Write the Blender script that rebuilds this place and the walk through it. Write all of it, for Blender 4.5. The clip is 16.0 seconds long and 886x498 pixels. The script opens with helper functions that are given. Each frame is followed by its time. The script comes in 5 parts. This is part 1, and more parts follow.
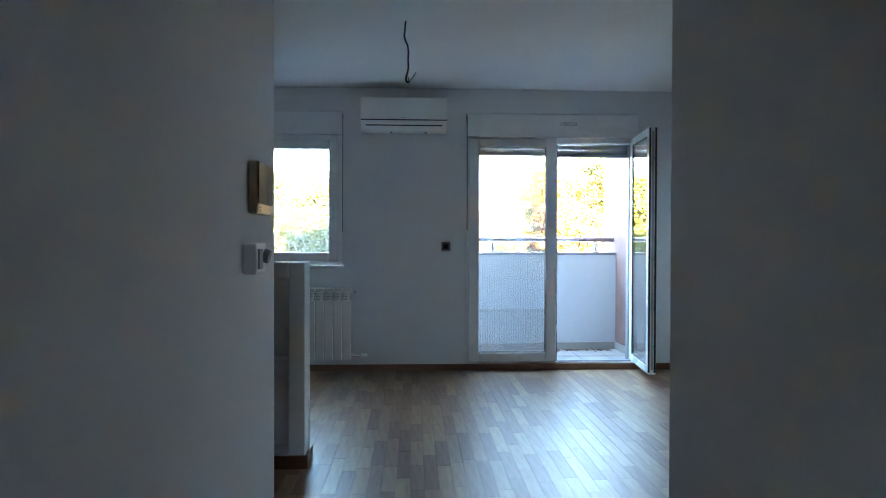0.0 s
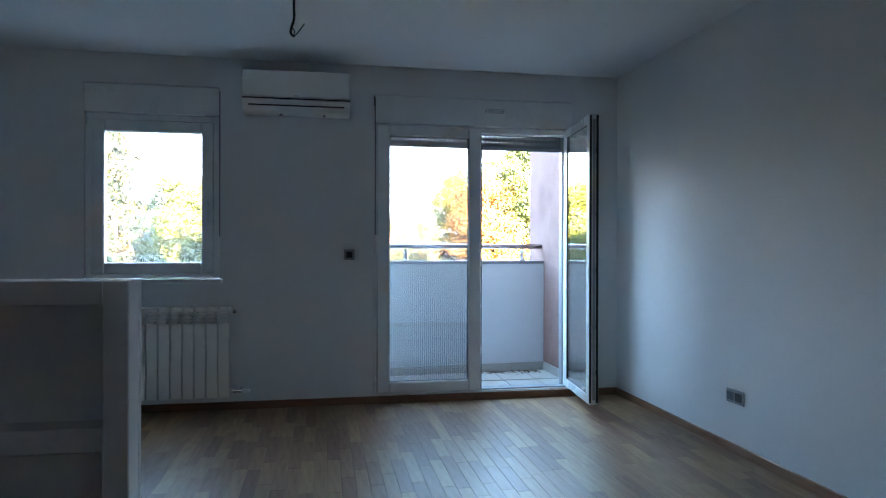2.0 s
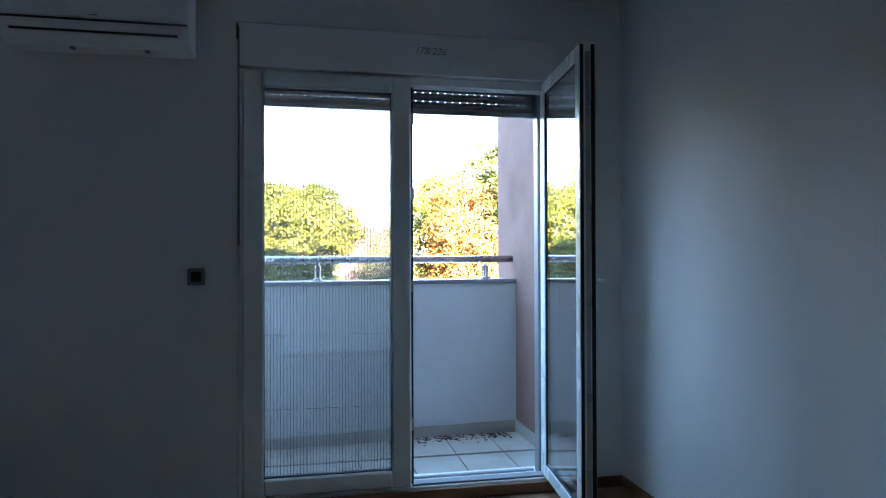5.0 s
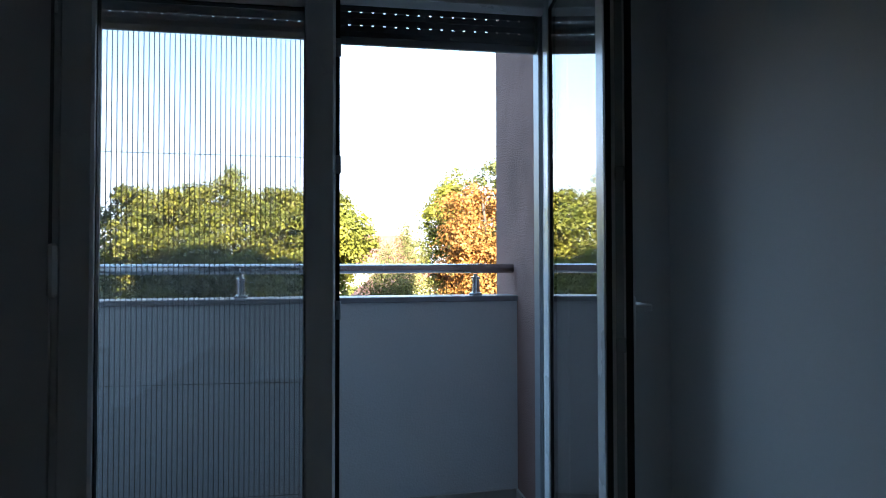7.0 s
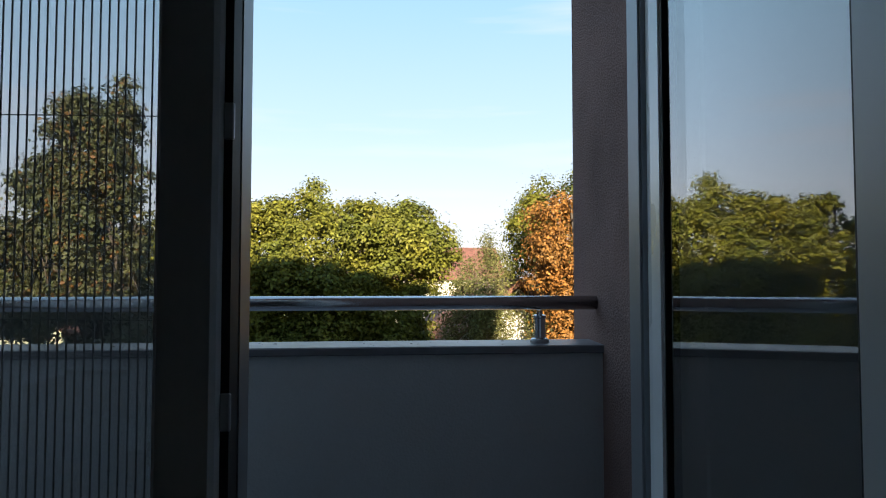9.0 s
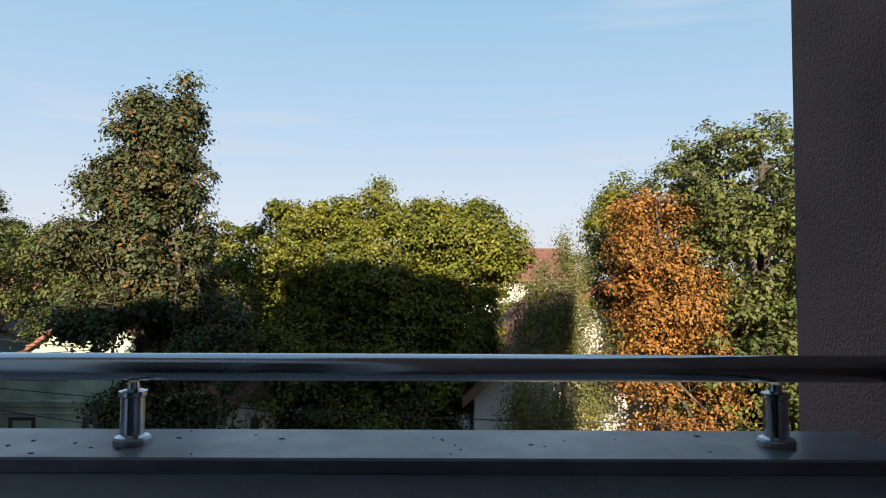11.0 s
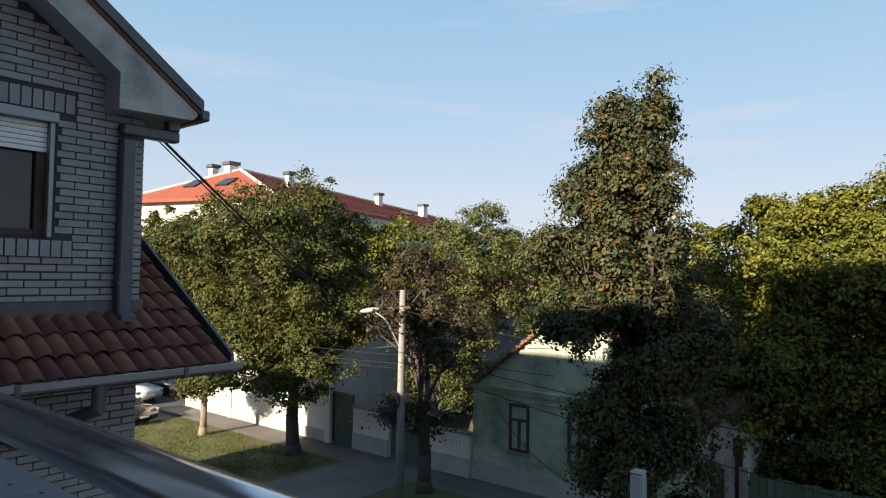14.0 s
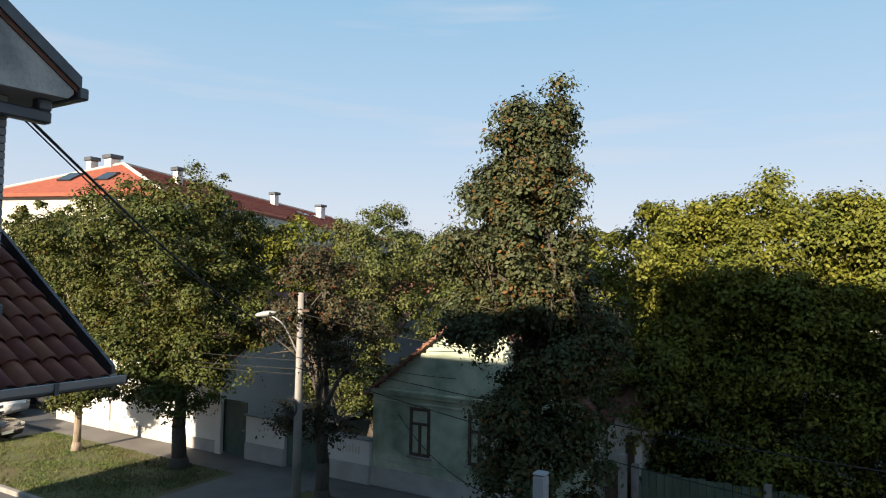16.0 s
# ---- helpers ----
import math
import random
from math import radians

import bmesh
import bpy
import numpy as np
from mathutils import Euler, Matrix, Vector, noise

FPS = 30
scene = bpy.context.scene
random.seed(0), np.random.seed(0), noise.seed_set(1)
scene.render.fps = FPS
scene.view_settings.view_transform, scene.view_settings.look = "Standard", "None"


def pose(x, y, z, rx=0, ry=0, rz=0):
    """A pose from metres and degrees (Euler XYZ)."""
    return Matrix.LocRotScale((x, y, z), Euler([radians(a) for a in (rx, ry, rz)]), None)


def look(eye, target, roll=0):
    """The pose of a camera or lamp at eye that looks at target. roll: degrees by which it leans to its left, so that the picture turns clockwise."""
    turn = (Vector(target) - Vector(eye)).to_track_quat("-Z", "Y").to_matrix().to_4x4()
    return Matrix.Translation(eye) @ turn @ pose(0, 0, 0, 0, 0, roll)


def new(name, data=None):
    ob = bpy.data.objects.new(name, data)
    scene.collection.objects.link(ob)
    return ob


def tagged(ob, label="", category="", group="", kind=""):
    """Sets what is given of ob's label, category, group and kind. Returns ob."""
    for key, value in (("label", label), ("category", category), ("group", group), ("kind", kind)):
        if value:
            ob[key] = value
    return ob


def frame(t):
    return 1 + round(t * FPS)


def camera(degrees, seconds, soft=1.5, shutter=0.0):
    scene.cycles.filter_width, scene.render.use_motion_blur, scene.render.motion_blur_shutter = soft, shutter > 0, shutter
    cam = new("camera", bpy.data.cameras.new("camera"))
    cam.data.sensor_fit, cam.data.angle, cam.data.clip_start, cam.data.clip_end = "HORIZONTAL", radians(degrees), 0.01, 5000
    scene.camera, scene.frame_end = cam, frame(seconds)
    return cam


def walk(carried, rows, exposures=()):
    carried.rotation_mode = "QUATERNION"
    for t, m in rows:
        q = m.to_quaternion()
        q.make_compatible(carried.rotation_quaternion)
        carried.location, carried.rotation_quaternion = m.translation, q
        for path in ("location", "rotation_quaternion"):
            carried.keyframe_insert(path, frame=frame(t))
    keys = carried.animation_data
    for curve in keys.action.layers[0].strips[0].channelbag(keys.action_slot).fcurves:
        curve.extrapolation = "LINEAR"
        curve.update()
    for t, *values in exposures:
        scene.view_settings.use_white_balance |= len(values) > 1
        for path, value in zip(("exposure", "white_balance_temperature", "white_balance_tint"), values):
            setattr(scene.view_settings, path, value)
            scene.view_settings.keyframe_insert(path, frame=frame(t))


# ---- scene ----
cam = camera(68.04, 16.0, soft=1.1)
ROWS = [
    (0.0, -0.039, 0.186, 1.187, -2.60, -0.70, -0.18),
    (0.5, -0.034, 0.429, 1.189, -3.79, -0.55, -0.27),
    (1.0, -0.026, 0.671, 1.188, -6.09, -0.39, -0.35),
    (1.5, 0.013, 0.924, 1.186, -8.63, -0.27, -0.24),
    (2.0, 0.066, 1.178, 1.190, -10.33, -0.09, -0.14),
    (2.5, 0.119, 1.464, 1.196, -10.87, 0.04, -0.14),
    (3.0, 0.211, 1.732, 1.200, -11.42, 0.13, -0.05),
    (3.5, 0.371, 2.012, 1.216, -11.57, 0.23, 0.13),
    (4.0, 0.512, 2.297, 1.228, -11.52, 0.24, 0.15),
    (4.5, 0.655, 2.615, 1.240, -11.45, 0.33, 0.17),
    (7.0, 1.289, 4.088, 1.224, -9.21, 1.41, 0.11),
    (7.5, 1.433, 4.357, 1.242, -7.93, 1.67, 0.09),
    (8.0, 1.569, 4.640, 1.261, -6.92, 2.08, 0.32),
    (8.5, 1.632, 4.897, 1.280, -3.61, 2.25, 0.12),
    (9.0, 1.618, 5.159, 1.296, -1.32, 2.46, -0.03),
    (11.5, 1.450, 6.399, 1.378, 9.54, 2.46, -0.39),
    (12.0, 1.390, 6.541, 1.373, 17.65, 2.69, -0.40),
    (12.5, 1.297, 6.682, 1.360, 26.35, 2.66, -0.55),
    (13.0, 1.213, 6.837, 1.375, 37.12, 2.64, -0.59),
    (13.5, 1.129, 6.979, 1.386, 42.59, 2.58, -0.64),
    (14.0, 1.023, 7.103, 1.386, 43.98, 2.46, -0.72),
    (14.5, 0.878, 7.167, 1.380, 44.23, 2.47, -0.95),
    (15.0, 0.752, 7.208, 1.377, 43.24, 2.56, -1.02),
    (15.5, 0.699, 7.255, 1.376, 40.39, 2.61, -0.93),
    (16.0, 0.698, 7.264, 1.384, 35.04, 2.79, -0.89),
]
walk(cam, [(t, pose(x, y, z, 90 + pitch, roll, yaw)) for t, x, y, z, yaw, pitch, roll in ROWS],
     [(0.0, 6.8, 6100, 10), (1.5, 6.35, 6050, 10), (3.5, 5.85, 5850, 10), (4.5, 5.6, 5800, 10), (7.0, 3.65, 6000, 10), (8.0, 2.45, 6300, 10), (8.5, 2.2, 6450, 10), (9.0, 1.95, 6600, 10), (11.5, 1.45, 6500, 10), (16.0, 1.45, 6500, 10)])

# ---- light: clear evening sky, low sun behind the flat ----
SUN_UP, SUN_TURN = 20.5, 175.4
world = bpy.data.worlds.new("sky")
scene.world = world
world.use_nodes = True
wn = world.node_tree.nodes
sky = wn.new("ShaderNodeTexSky")
sky.sky_type = "NISHITA"
sky.sun_disc = False
sky.sun_elevation, sky.sun_rotation = radians(SUN_UP), radians(SUN_TURN)
sky.altitude, sky.air_density, sky.dust_density, sky.ozone_density = 100, 1.0, 0.6, 1.0
# evening haze: pale towards the horizon, light blue above
geo, sep, ramp, mixs = wn.new("ShaderNodeTexCoord"), wn.new("ShaderNodeSeparateXYZ"), wn.new("ShaderNodeValToRGB"), wn.new("ShaderNodeMix")
wl = world.node_tree.links.new
wl(geo.outputs["Generated"], sep.inputs[0]), wl(sep.outputs[2], ramp.inputs[0])
ramp.color_ramp.elements[0].position, ramp.color_ramp.elements[0].color = 0.0, (5.4, 5.4, 5.9, 1)
ramp.color_ramp.elements[1].position, ramp.color_ramp.elements[1].color = 1.0, (1.5, 2.6, 4.0, 1)
for pos, colour in ((0.10, (5.0, 5.5, 6.3)), (0.22, (3.7, 5.0, 6.4)), (0.40, (2.5, 4.3, 6.0))):
    ramp.color_ramp.elements.new(pos).color = (*colour, 1)
mixs.data_type = "RGBA"
mixs.inputs[0].default_value = 0.9
wl(sky.outputs[0], mixs.inputs[6]), wl(ramp.outputs[0], mixs.inputs[7])
wn["Background"].inputs["Strength"].default_value = 0.05
# thin cloud wisps
cmap, cno, crr, cmix = wn.new("ShaderNodeMapping"), wn.new("ShaderNodeTexNoise"), wn.new("ShaderNodeMapRange"), wn.new("ShaderNodeMix")
cmap.inputs["Scale"].default_value = (1.2, 1.2, 14)
cno.inputs["Scale"].default_value, cno.inputs["Detail"].default_value = 1.6, 5
crr.inputs[1].default_value, crr.inputs[2].default_value, crr.inputs[4].default_value = 0.55, 0.8, 0.5
cmix.data_type = "RGBA"
cmix.inputs[7].default_value = (5.6, 5.5, 5.9, 1)
wl(geo.outputs["Generated"], cmap.inputs[0]), wl(cmap.outputs[0], cno.inputs["Vector"]), wl(cno.outputs[0], crr.inputs[0])
wl(crr.outputs[0], cmix.inputs[0]), wl(mixs.outputs[2], cmix.inputs[6])
wl(cmix.outputs[2], wn["Background"].inputs[0])
sun = new("sun", bpy.data.lights.new("sun", "SUN"))
sun.data.energy, sun.data.angle, sun.data.color = 5.0, radians(0.6), (1.0, 0.83, 0.62)
sun_from = Vector((math.sin(radians(SUN_TURN)) * math.cos(radians(SUN_UP)), math.cos(radians(SUN_TURN)) * math.cos(radians(SUN_UP)), math.sin(radians(SUN_UP))))
sun.matrix_world = look(sun_from * 60, (0, 0, 0))


# ---- materials ----
def mat(name, base, rough=0.6, vary=0.12, scale=6.0, fine=90.0, bump=0.1, metal=0.0, island=0.0, other=None, spots=0.0, spec=0.5, stretch=(1, 1, 1), coat=0.0):
    """A surface with large stains, fine grain and relief; island: colour change from piece to piece."""
    m = bpy.data.materials.new(name)
    m.use_nodes = True
    nt = m.node_tree
    nd, ln = nt.nodes, nt.links.new
    b = nd["Principled BSDF"]
    b.inputs["Roughness"].default_value = rough
    b.inputs["Metallic"].default_value = metal
    b.inputs["Specular IOR Level"].default_value = spec
    b.inputs["Coat Weight"].default_value = coat
    tc = nd.new("ShaderNodeTexCoord")
    mp = nd.new("ShaderNodeMapping")
    mp.inputs["Scale"].default_value = stretch
    ln(tc.outputs["Object"], mp.inputs[0])
    n1, n2 = nd.new("ShaderNodeTexNoise"), nd.new("ShaderNodeTexNoise")
    n1.inputs["Scale"].default_value, n2.inputs["Scale"].default_value = scale, fine
    n1.inputs["Detail"].default_value, n2.inputs["Detail"].default_value = 6, 3
    ln(mp.outputs[0], n1.inputs["Vector"]), ln(mp.outputs[0], n2.inputs["Vector"])
    mix = nd.new("ShaderNodeMix")
    mix.data_type, mix.blend_type = "RGBA", "MIX"
    col = Vector(base)
    alt = Vector(other) if other else col * (1 - 2.2 * vary)
    mix.inputs[6].default_value, mix.inputs[7].default_value = (*col, 1), (*alt, 1)
    ramp = nd.new("ShaderNodeMapRange")
    ramp.inputs[1].default_value, ramp.inputs[2].default_value = 0.35, 0.72
    ln(n1.outputs[0], ramp.inputs[0]), ln(ramp.outputs[0], mix.inputs[0])
    out = mix.outputs[2]
    hsv = nd.new("ShaderNodeHueSaturation")
    val = nd.new("ShaderNodeMapRange")
    val.inputs[3].default_value, val.inputs[4].default_value = 1 - vary, 1 + vary
    ln(n2.outputs[0], val.inputs[0])
    src = val.outputs[0]
    if island:
        geo, info, add = nd.new("ShaderNodeNewGeometry"), nd.new("ShaderNodeObjectInfo"), nd.new("ShaderNodeMath")
        add.operation = "ADD"
        ln(geo.outputs["Random Per Island"], add.inputs[0]), ln(info.outputs["Random"], add.inputs[1])
        fr = nd.new("ShaderNodeMath")
        fr.operation = "FRACT"
        ln(add.outputs[0], fr.inputs[0])
        r2 = nd.new("ShaderNodeMapRange")
        r2.inputs[3].default_value, r2.inputs[4].default_value = 1 - island, 1 + island
        ln(fr.outputs[0], r2.inputs[0])
        mu = nd.new("ShaderNodeMath")
        mu.operation = "MULTIPLY"
        ln(r2.outputs[0], mu.inputs[0]), ln(src, mu.inputs[1])
        src = mu.outputs[0]
        r3 = nd.new("ShaderNodeMapRange")
        r3.inputs[3].default_value, r3.inputs[4].default_value = 0.5 - island * 0.05, 0.5 + island * 0.05
        ln(fr.outputs[0], r3.inputs[0]), ln(r3.outputs[0], hsv.inputs["Hue"])
    ln(src, hsv.inputs["Value"]), ln(out, hsv.inputs["Color"])
    ln(hsv.outputs[0], b.inputs["Base Color"])
    rr = nd.new("ShaderNodeMapRange")
    rr.inputs[3].default_value, rr.inputs[4].default_value = max(rough - 0.1, 0.02), min(rough + 0.1, 1)
    ln(n1.outputs[0], rr.inputs[0]), ln(rr.outputs[0], b.inputs["Roughness"])
    if bump:
        bp = nd.new("ShaderNodeBump")
        bp.inputs["Strength"].default_value, bp.inputs["Distance"].default_value = bump, 0.01
        ln(n2.outputs[0], bp.inputs["Height"]), ln(bp.outputs[0], b.inputs["Normal"])
    return m


def glass_mat(name, tint=(1, 1, 1), least=0.05, dusty=0.04):
    """Sheet glass that mirrors more the flatter it is looked at; dusty: share of painted glare haze that scatters
    daylight.
    """
    m = bpy.data.materials.new(name)
    m.use_nodes = True
    nd, ln = m.node_tree.nodes, m.node_tree.links.new
    nd.remove(nd["Principled BSDF"])
    lw, pw, mr = nd.new("ShaderNodeLayerWeight"), nd.new("ShaderNodeMath"), nd.new("ShaderNodeMapRange")
    tr, gl, mx = nd.new("ShaderNodeBsdfTransparent"), nd.new("ShaderNodeBsdfGlossy"), nd.new("ShaderNodeMixShader")
    lw.inputs["Blend"].default_value = 0.5
    pw.operation = "POWER"
    pw.inputs[1].default_value = 3.0
    mr.inputs[3].default_value = least
    ln(lw.outputs["Facing"], pw.inputs[0]), ln(pw.outputs[0], mr.inputs[0])
    tr.inputs[0].default_value = (*tint, 1)
    gl.inputs["Roughness"].default_value = 0.01
    ln(mr.outputs[0], mx.inputs[0]), ln(tr.outputs[0], mx.inputs[1]), ln(gl.outputs[0], mx.inputs[2])
    # translucent share painted into the glass as the pale glare over the view
    veil, veil_mix = nd.new("ShaderNodeBsdfTranslucent"), nd.new("ShaderNodeMixShader")
    veil_mix.inputs[0].default_value = dusty
    ln(mx.outputs[0], veil_mix.inputs[1]), ln(veil.outputs[0], veil_mix.inputs[2])
    ln(veil_mix.outputs[0], nd["Material Output"].inputs[0])
    return m


def mesh_mat(name, base, cover):
    """Woven insect gauze: part thread, part hole."""
    m = bpy.data.materials.new(name)
    m.use_nodes = True
    nd, ln = m.node_tree.nodes, m.node_tree.links.new
    b = nd["Principled BSDF"]
    b.inputs["Base Color"].default_value, b.inputs["Roughness"].default_value = (*base, 1), 0.8
    tr, mx = nd.new("ShaderNodeBsdfTransparent"), nd.new("ShaderNodeMixShader")
    mx.inputs[0].default_value = cover
    ln(tr.outputs[0], mx.inputs[1]), ln(b.outputs[0], mx.inputs[2])
    ln(mx.outputs[0], nd["Material Output"].inputs[0])
    return m


def leaf_mat(name, base, other, autumn=None, share=0.0):
    """Leaves: colour from leaf to leaf and from bough to bough, a little light through them; share: portion turned."""
    m = bpy.data.materials.new(name)
    m.use_nodes = True
    nd, ln = m.node_tree.nodes, m.node_tree.links.new
    b = nd["Principled BSDF"]
    geo, tc, n1 = nd.new("ShaderNodeNewGeometry"), nd.new("ShaderNodeTexCoord"), nd.new("ShaderNodeTexNoise")
    n1.inputs["Scale"].default_value, n1.inputs["Detail"].default_value = 0.9, 3
    ln(tc.outputs["Object"], n1.inputs["Vector"])
    mr = nd.new("ShaderNodeMapRange")
    mr.inputs[1].default_value, mr.inputs[2].default_value = 0.3, 0.7
    ln(n1.outputs[0], mr.inputs[0])
    mx = nd.new("ShaderNodeMix")
    mx.data_type = "RGBA"
    mx.inputs[6].default_value, mx.inputs[7].default_value = (*base, 1), (*other, 1)
    ln(mr.outputs[0], mx.inputs[0])
    out = mx.outputs[2]
    if autumn:
        add, lt, m2 = nd.new("ShaderNodeMath"), nd.new("ShaderNodeMath"), nd.new("ShaderNodeMix")
        m2.data_type = "RGBA"
        n2 = nd.new("ShaderNodeTexNoise")
        n2.inputs["Scale"].default_value = 1.6
        ln(tc.outputs["Object"], n2.inputs["Vector"])
        add.operation, lt.operation = "ADD", "LESS_THAN"
        ln(geo.outputs["Random Per Island"], add.inputs[0]), ln(n2.outputs[0], add.inputs[1])
        lt.inputs[1].default_value = 0.35 + share * 1.3
        ln(add.outputs[0], lt.inputs[0]), ln(lt.outputs[0], m2.inputs[0])
        ln(out, m2.inputs[6])
        m2.inputs[7].default_value = (*autumn, 1)
        out = m2.outputs[2]
    hsv, val = nd.new("ShaderNodeHueSaturation"), nd.new("ShaderNodeMapRange")
    val.inputs[3].default_value, val.inputs[4].default_value = 0.45, 1.5
    ln(geo.outputs["Random Per Island"], val.inputs[0]), ln(val.outputs[0], hsv.inputs["Value"]), ln(out, hsv.inputs["Color"])
    ln(hsv.outputs[0], b.inputs["Base Color"])
    b.inputs["Roughness"].default_value = 0.5
    b.inputs["Specular IOR Level"].default_value = 0.14
    tl, ms = nd.new("ShaderNodeBsdfTranslucent"), nd.new("ShaderNodeMixShader")
    ln(hsv.outputs[0], tl.inputs[0])
    ms.inputs[0].default_value = 0.14
    ln(b.outputs[0], ms.inputs[1]), ln(tl.outputs[0], ms.inputs[2])
    ln(ms.outputs[0], nd["Material Output"].inputs[0])
    return m


PAINT = mat("wall_paint", (0.77, 0.775, 0.785), 0.75, 0.02, 1.2, 220, 0.04)
CEIL = mat("ceiling_paint", (0.76, 0.77, 0.78), 0.85, 0.02, 1.0, 200, 0.03)
OAK = mat("oak_parquet", (0.29, 0.165, 0.09), 0.40, 0.12, 5, 60, 0.03, island=0.30, other=(0.22, 0.125, 0.07), stretch=(9, 1, 1))
OAKTRIM = mat("oak_trim", (0.25, 0.125, 0.06), 0.4, 0.12, 6, 60, 0.05, island=0.1, stretch=(1, 1, 8))
PVC = mat("white_pvc", (0.84, 0.85, 0.86), 0.28, 0.015, 2, 40, 0.0)
PLASTIC = mat("white_plastic", (0.86, 0.86, 0.85), 0.32, 0.015, 3, 60, 0.0)
ENAMEL = mat("white_enamel", (0.86, 0.85, 0.82), 0.3, 0.02, 3, 60, 0.01)
GREYP = mat("grey_plastic", (0.22, 0.225, 0.235), 0.35, 0.04, 4, 80, 0.02)
BLACK = mat("black_rubber", (0.012, 0.012, 0.014), 0.6, 0.1, 8, 90, 0.02)
DARKP = mat("dark_plastic", (0.03, 0.03, 0.034), 0.25, 0.05, 8, 90, 0.0)
STEEL = mat("brushed_steel", (0.62, 0.63, 0.66), 0.19, 0.04, 3, 300, 0.01, metal=1.0, stretch=(1, 12, 12))
ZINC = mat("zinc", (0.45, 0.46, 0.48), 0.42, 0.08, 4, 90, 0.03, metal=0.9)
CHROME = mat("chrome", (0.7, 0.7, 0.7), 0.12, 0.03, 4, 90, 0.0, metal=1.0)
ALU = mat("grey_aluminium", (0.30, 0.31, 0.33), 0.4, 0.05, 3, 70, 0.02, metal=0.4)
SLAT = mat("shutter_slat", (0.17, 0.173, 0.185), 0.45, 0.04, 3, 60, 0.0)
GLASS = glass_mat("window_glass", least=0.07)
SCREEN = mesh_mat("insect_gauze", (0.10, 0.105, 0.12), 0.42)
THREAD = mat("dark_thread", (0.02, 0.02, 0.024), 0.7, 0.05, 8, 90, 0.0)
PINK = mat("mauve_render", (0.27, 0.165, 0.145), 0.95, 0.13, 3, 130, 1.0)
WHITE_RENDER = mat("white_render", (0.55, 0.56, 0.58), 0.9, 0.05, 1.3, 120, 0.25)
GRANITE = mat("granite_cap", (0.20, 0.20, 0.225), 0.33, 0.10, 12, 240, 0.03, other=(0.15, 0.15, 0.165))
TILE = mat("balcony_tile", (0.36, 0.345, 0.32), 0.55, 0.10, 4, 60, 0.05, island=0.04, other=(0.30, 0.275, 0.24))
GREY_RENDER = mat("weathered_render", (0.52, 0.52, 0.50), 0.95, 0.18, 3.5, 40, 0.6, other=(0.24, 0.25, 0.25))
SOFFIT = mat("soffit_render", (0.40, 0.40, 0.405), 0.9, 0.06, 2, 60, 0.2)
BRICK = mat("white_brick", (0.33, 0.335, 0.345), 0.85, 0.07, 9, 70, 0.25, island=0.10)
MORTAR = mat("dark_mortar", (0.06, 0.062, 0.07), 0.95, 0.1, 8, 90, 0.3)
CLAY = mat("clay_tile", (0.18, 0.062, 0.04), 0.75, 0.15, 7, 60, 0.2, island=0.3, other=(0.09, 0.04, 0.035))
REDROOF = mat("red_roof", (0.26, 0.062, 0.036), 0.8, 0.12, 2, 30, 0.2, island=0.15)
OLDROOF = mat("old_roof", (0.20, 0.09, 0.065), 0.85, 0.2, 2.5, 30, 0.3, island=0.2)
DARKMETAL = mat("dark_sheet", (0.10, 0.11, 0.125), 0.45, 0.12, 5, 60, 0.04, metal=0.3)
GREENWALL = mat("green_render", (0.44, 0.48, 0.38), 0.95, 0.12, 1.3, 30, 0.3, other=(0.15, 0.21, 0.15))
CREAM = mat("cream_render", (0.50, 0.47, 0.41), 0.95, 0.06, 1, 30, 0.2)
WHITEWALL = mat("white_lime", (0.64, 0.63, 0.60), 0.95, 0.06, 0.7, 40, 0.2)
GREYWALL = mat("grey_render", (0.36, 0.365, 0.38), 0.95, 0.1, 0.8, 30, 0.2)
PLINTH = mat("plinth", (0.40, 0.395, 0.38), 0.95, 0.12, 1.5, 40, 0.3)
GATE = mat("green_gate", (0.05, 0.09, 0.075), 0.5, 0.12, 4, 60, 0.05)
BOARD = mat("fence_board", (0.075, 0.105, 0.075), 0.85, 0.15, 3, 40, 0.2, island=0.15, stretch=(3, 3, 0.6))
CONCRETE = mat("concrete", (0.27, 0.26, 0.25), 0.9, 0.12, 3, 60, 0.3)
OLDWOOD = mat("brown_window_wood", (0.075, 0.045, 0.032), 0.7, 0.15, 6, 60, 0.1)
PANE = mat("dark_pane", (0.02, 0.023, 0.028), 0.06, 0.05, 3, 20, 0.0)
BLIND = mat("blind", (0.42, 0.24, 0.19), 0.8, 0.06, 3, 60, 0.0)
ASPHALT = mat("asphalt", (0.085, 0.085, 0.088), 0.9, 0.15, 0.8, 60, 0.3)
PAVE = mat("pavement_asphalt", (0.15, 0.14, 0.135), 0.9, 0.16, 0.7, 50, 0.3)
KERB = mat("kerb_concrete", (0.27, 0.26, 0.245), 0.9, 0.12, 2, 50, 0.2)
SOIL = mat("yard_soil", (0.07, 0.065, 0.045), 0.95, 0.2, 0.5, 20, 0.5)
GRASS = mat("grass_blades", (0.075, 0.108, 0.02), 0.8, 0.15, 1.1, 20, 0.0, island=0.3, other=(0.10, 0.09, 0.03))
TURF = mat("turf", (0.07, 0.09, 0.025), 0.95, 0.2, 0.9, 30, 0.4, other=(0.11, 0.085, 0.045))
BARK = mat("bark", (0.075, 0.062, 0.05), 0.95, 0.2, 6, 40, 0.6, stretch=(3, 3, 0.6))
BARKPALE = mat("pale_bark", (0.26, 0.21, 0.16), 0.95, 0.2, 6, 40, 0.5, stretch=(3, 3, 0.6))
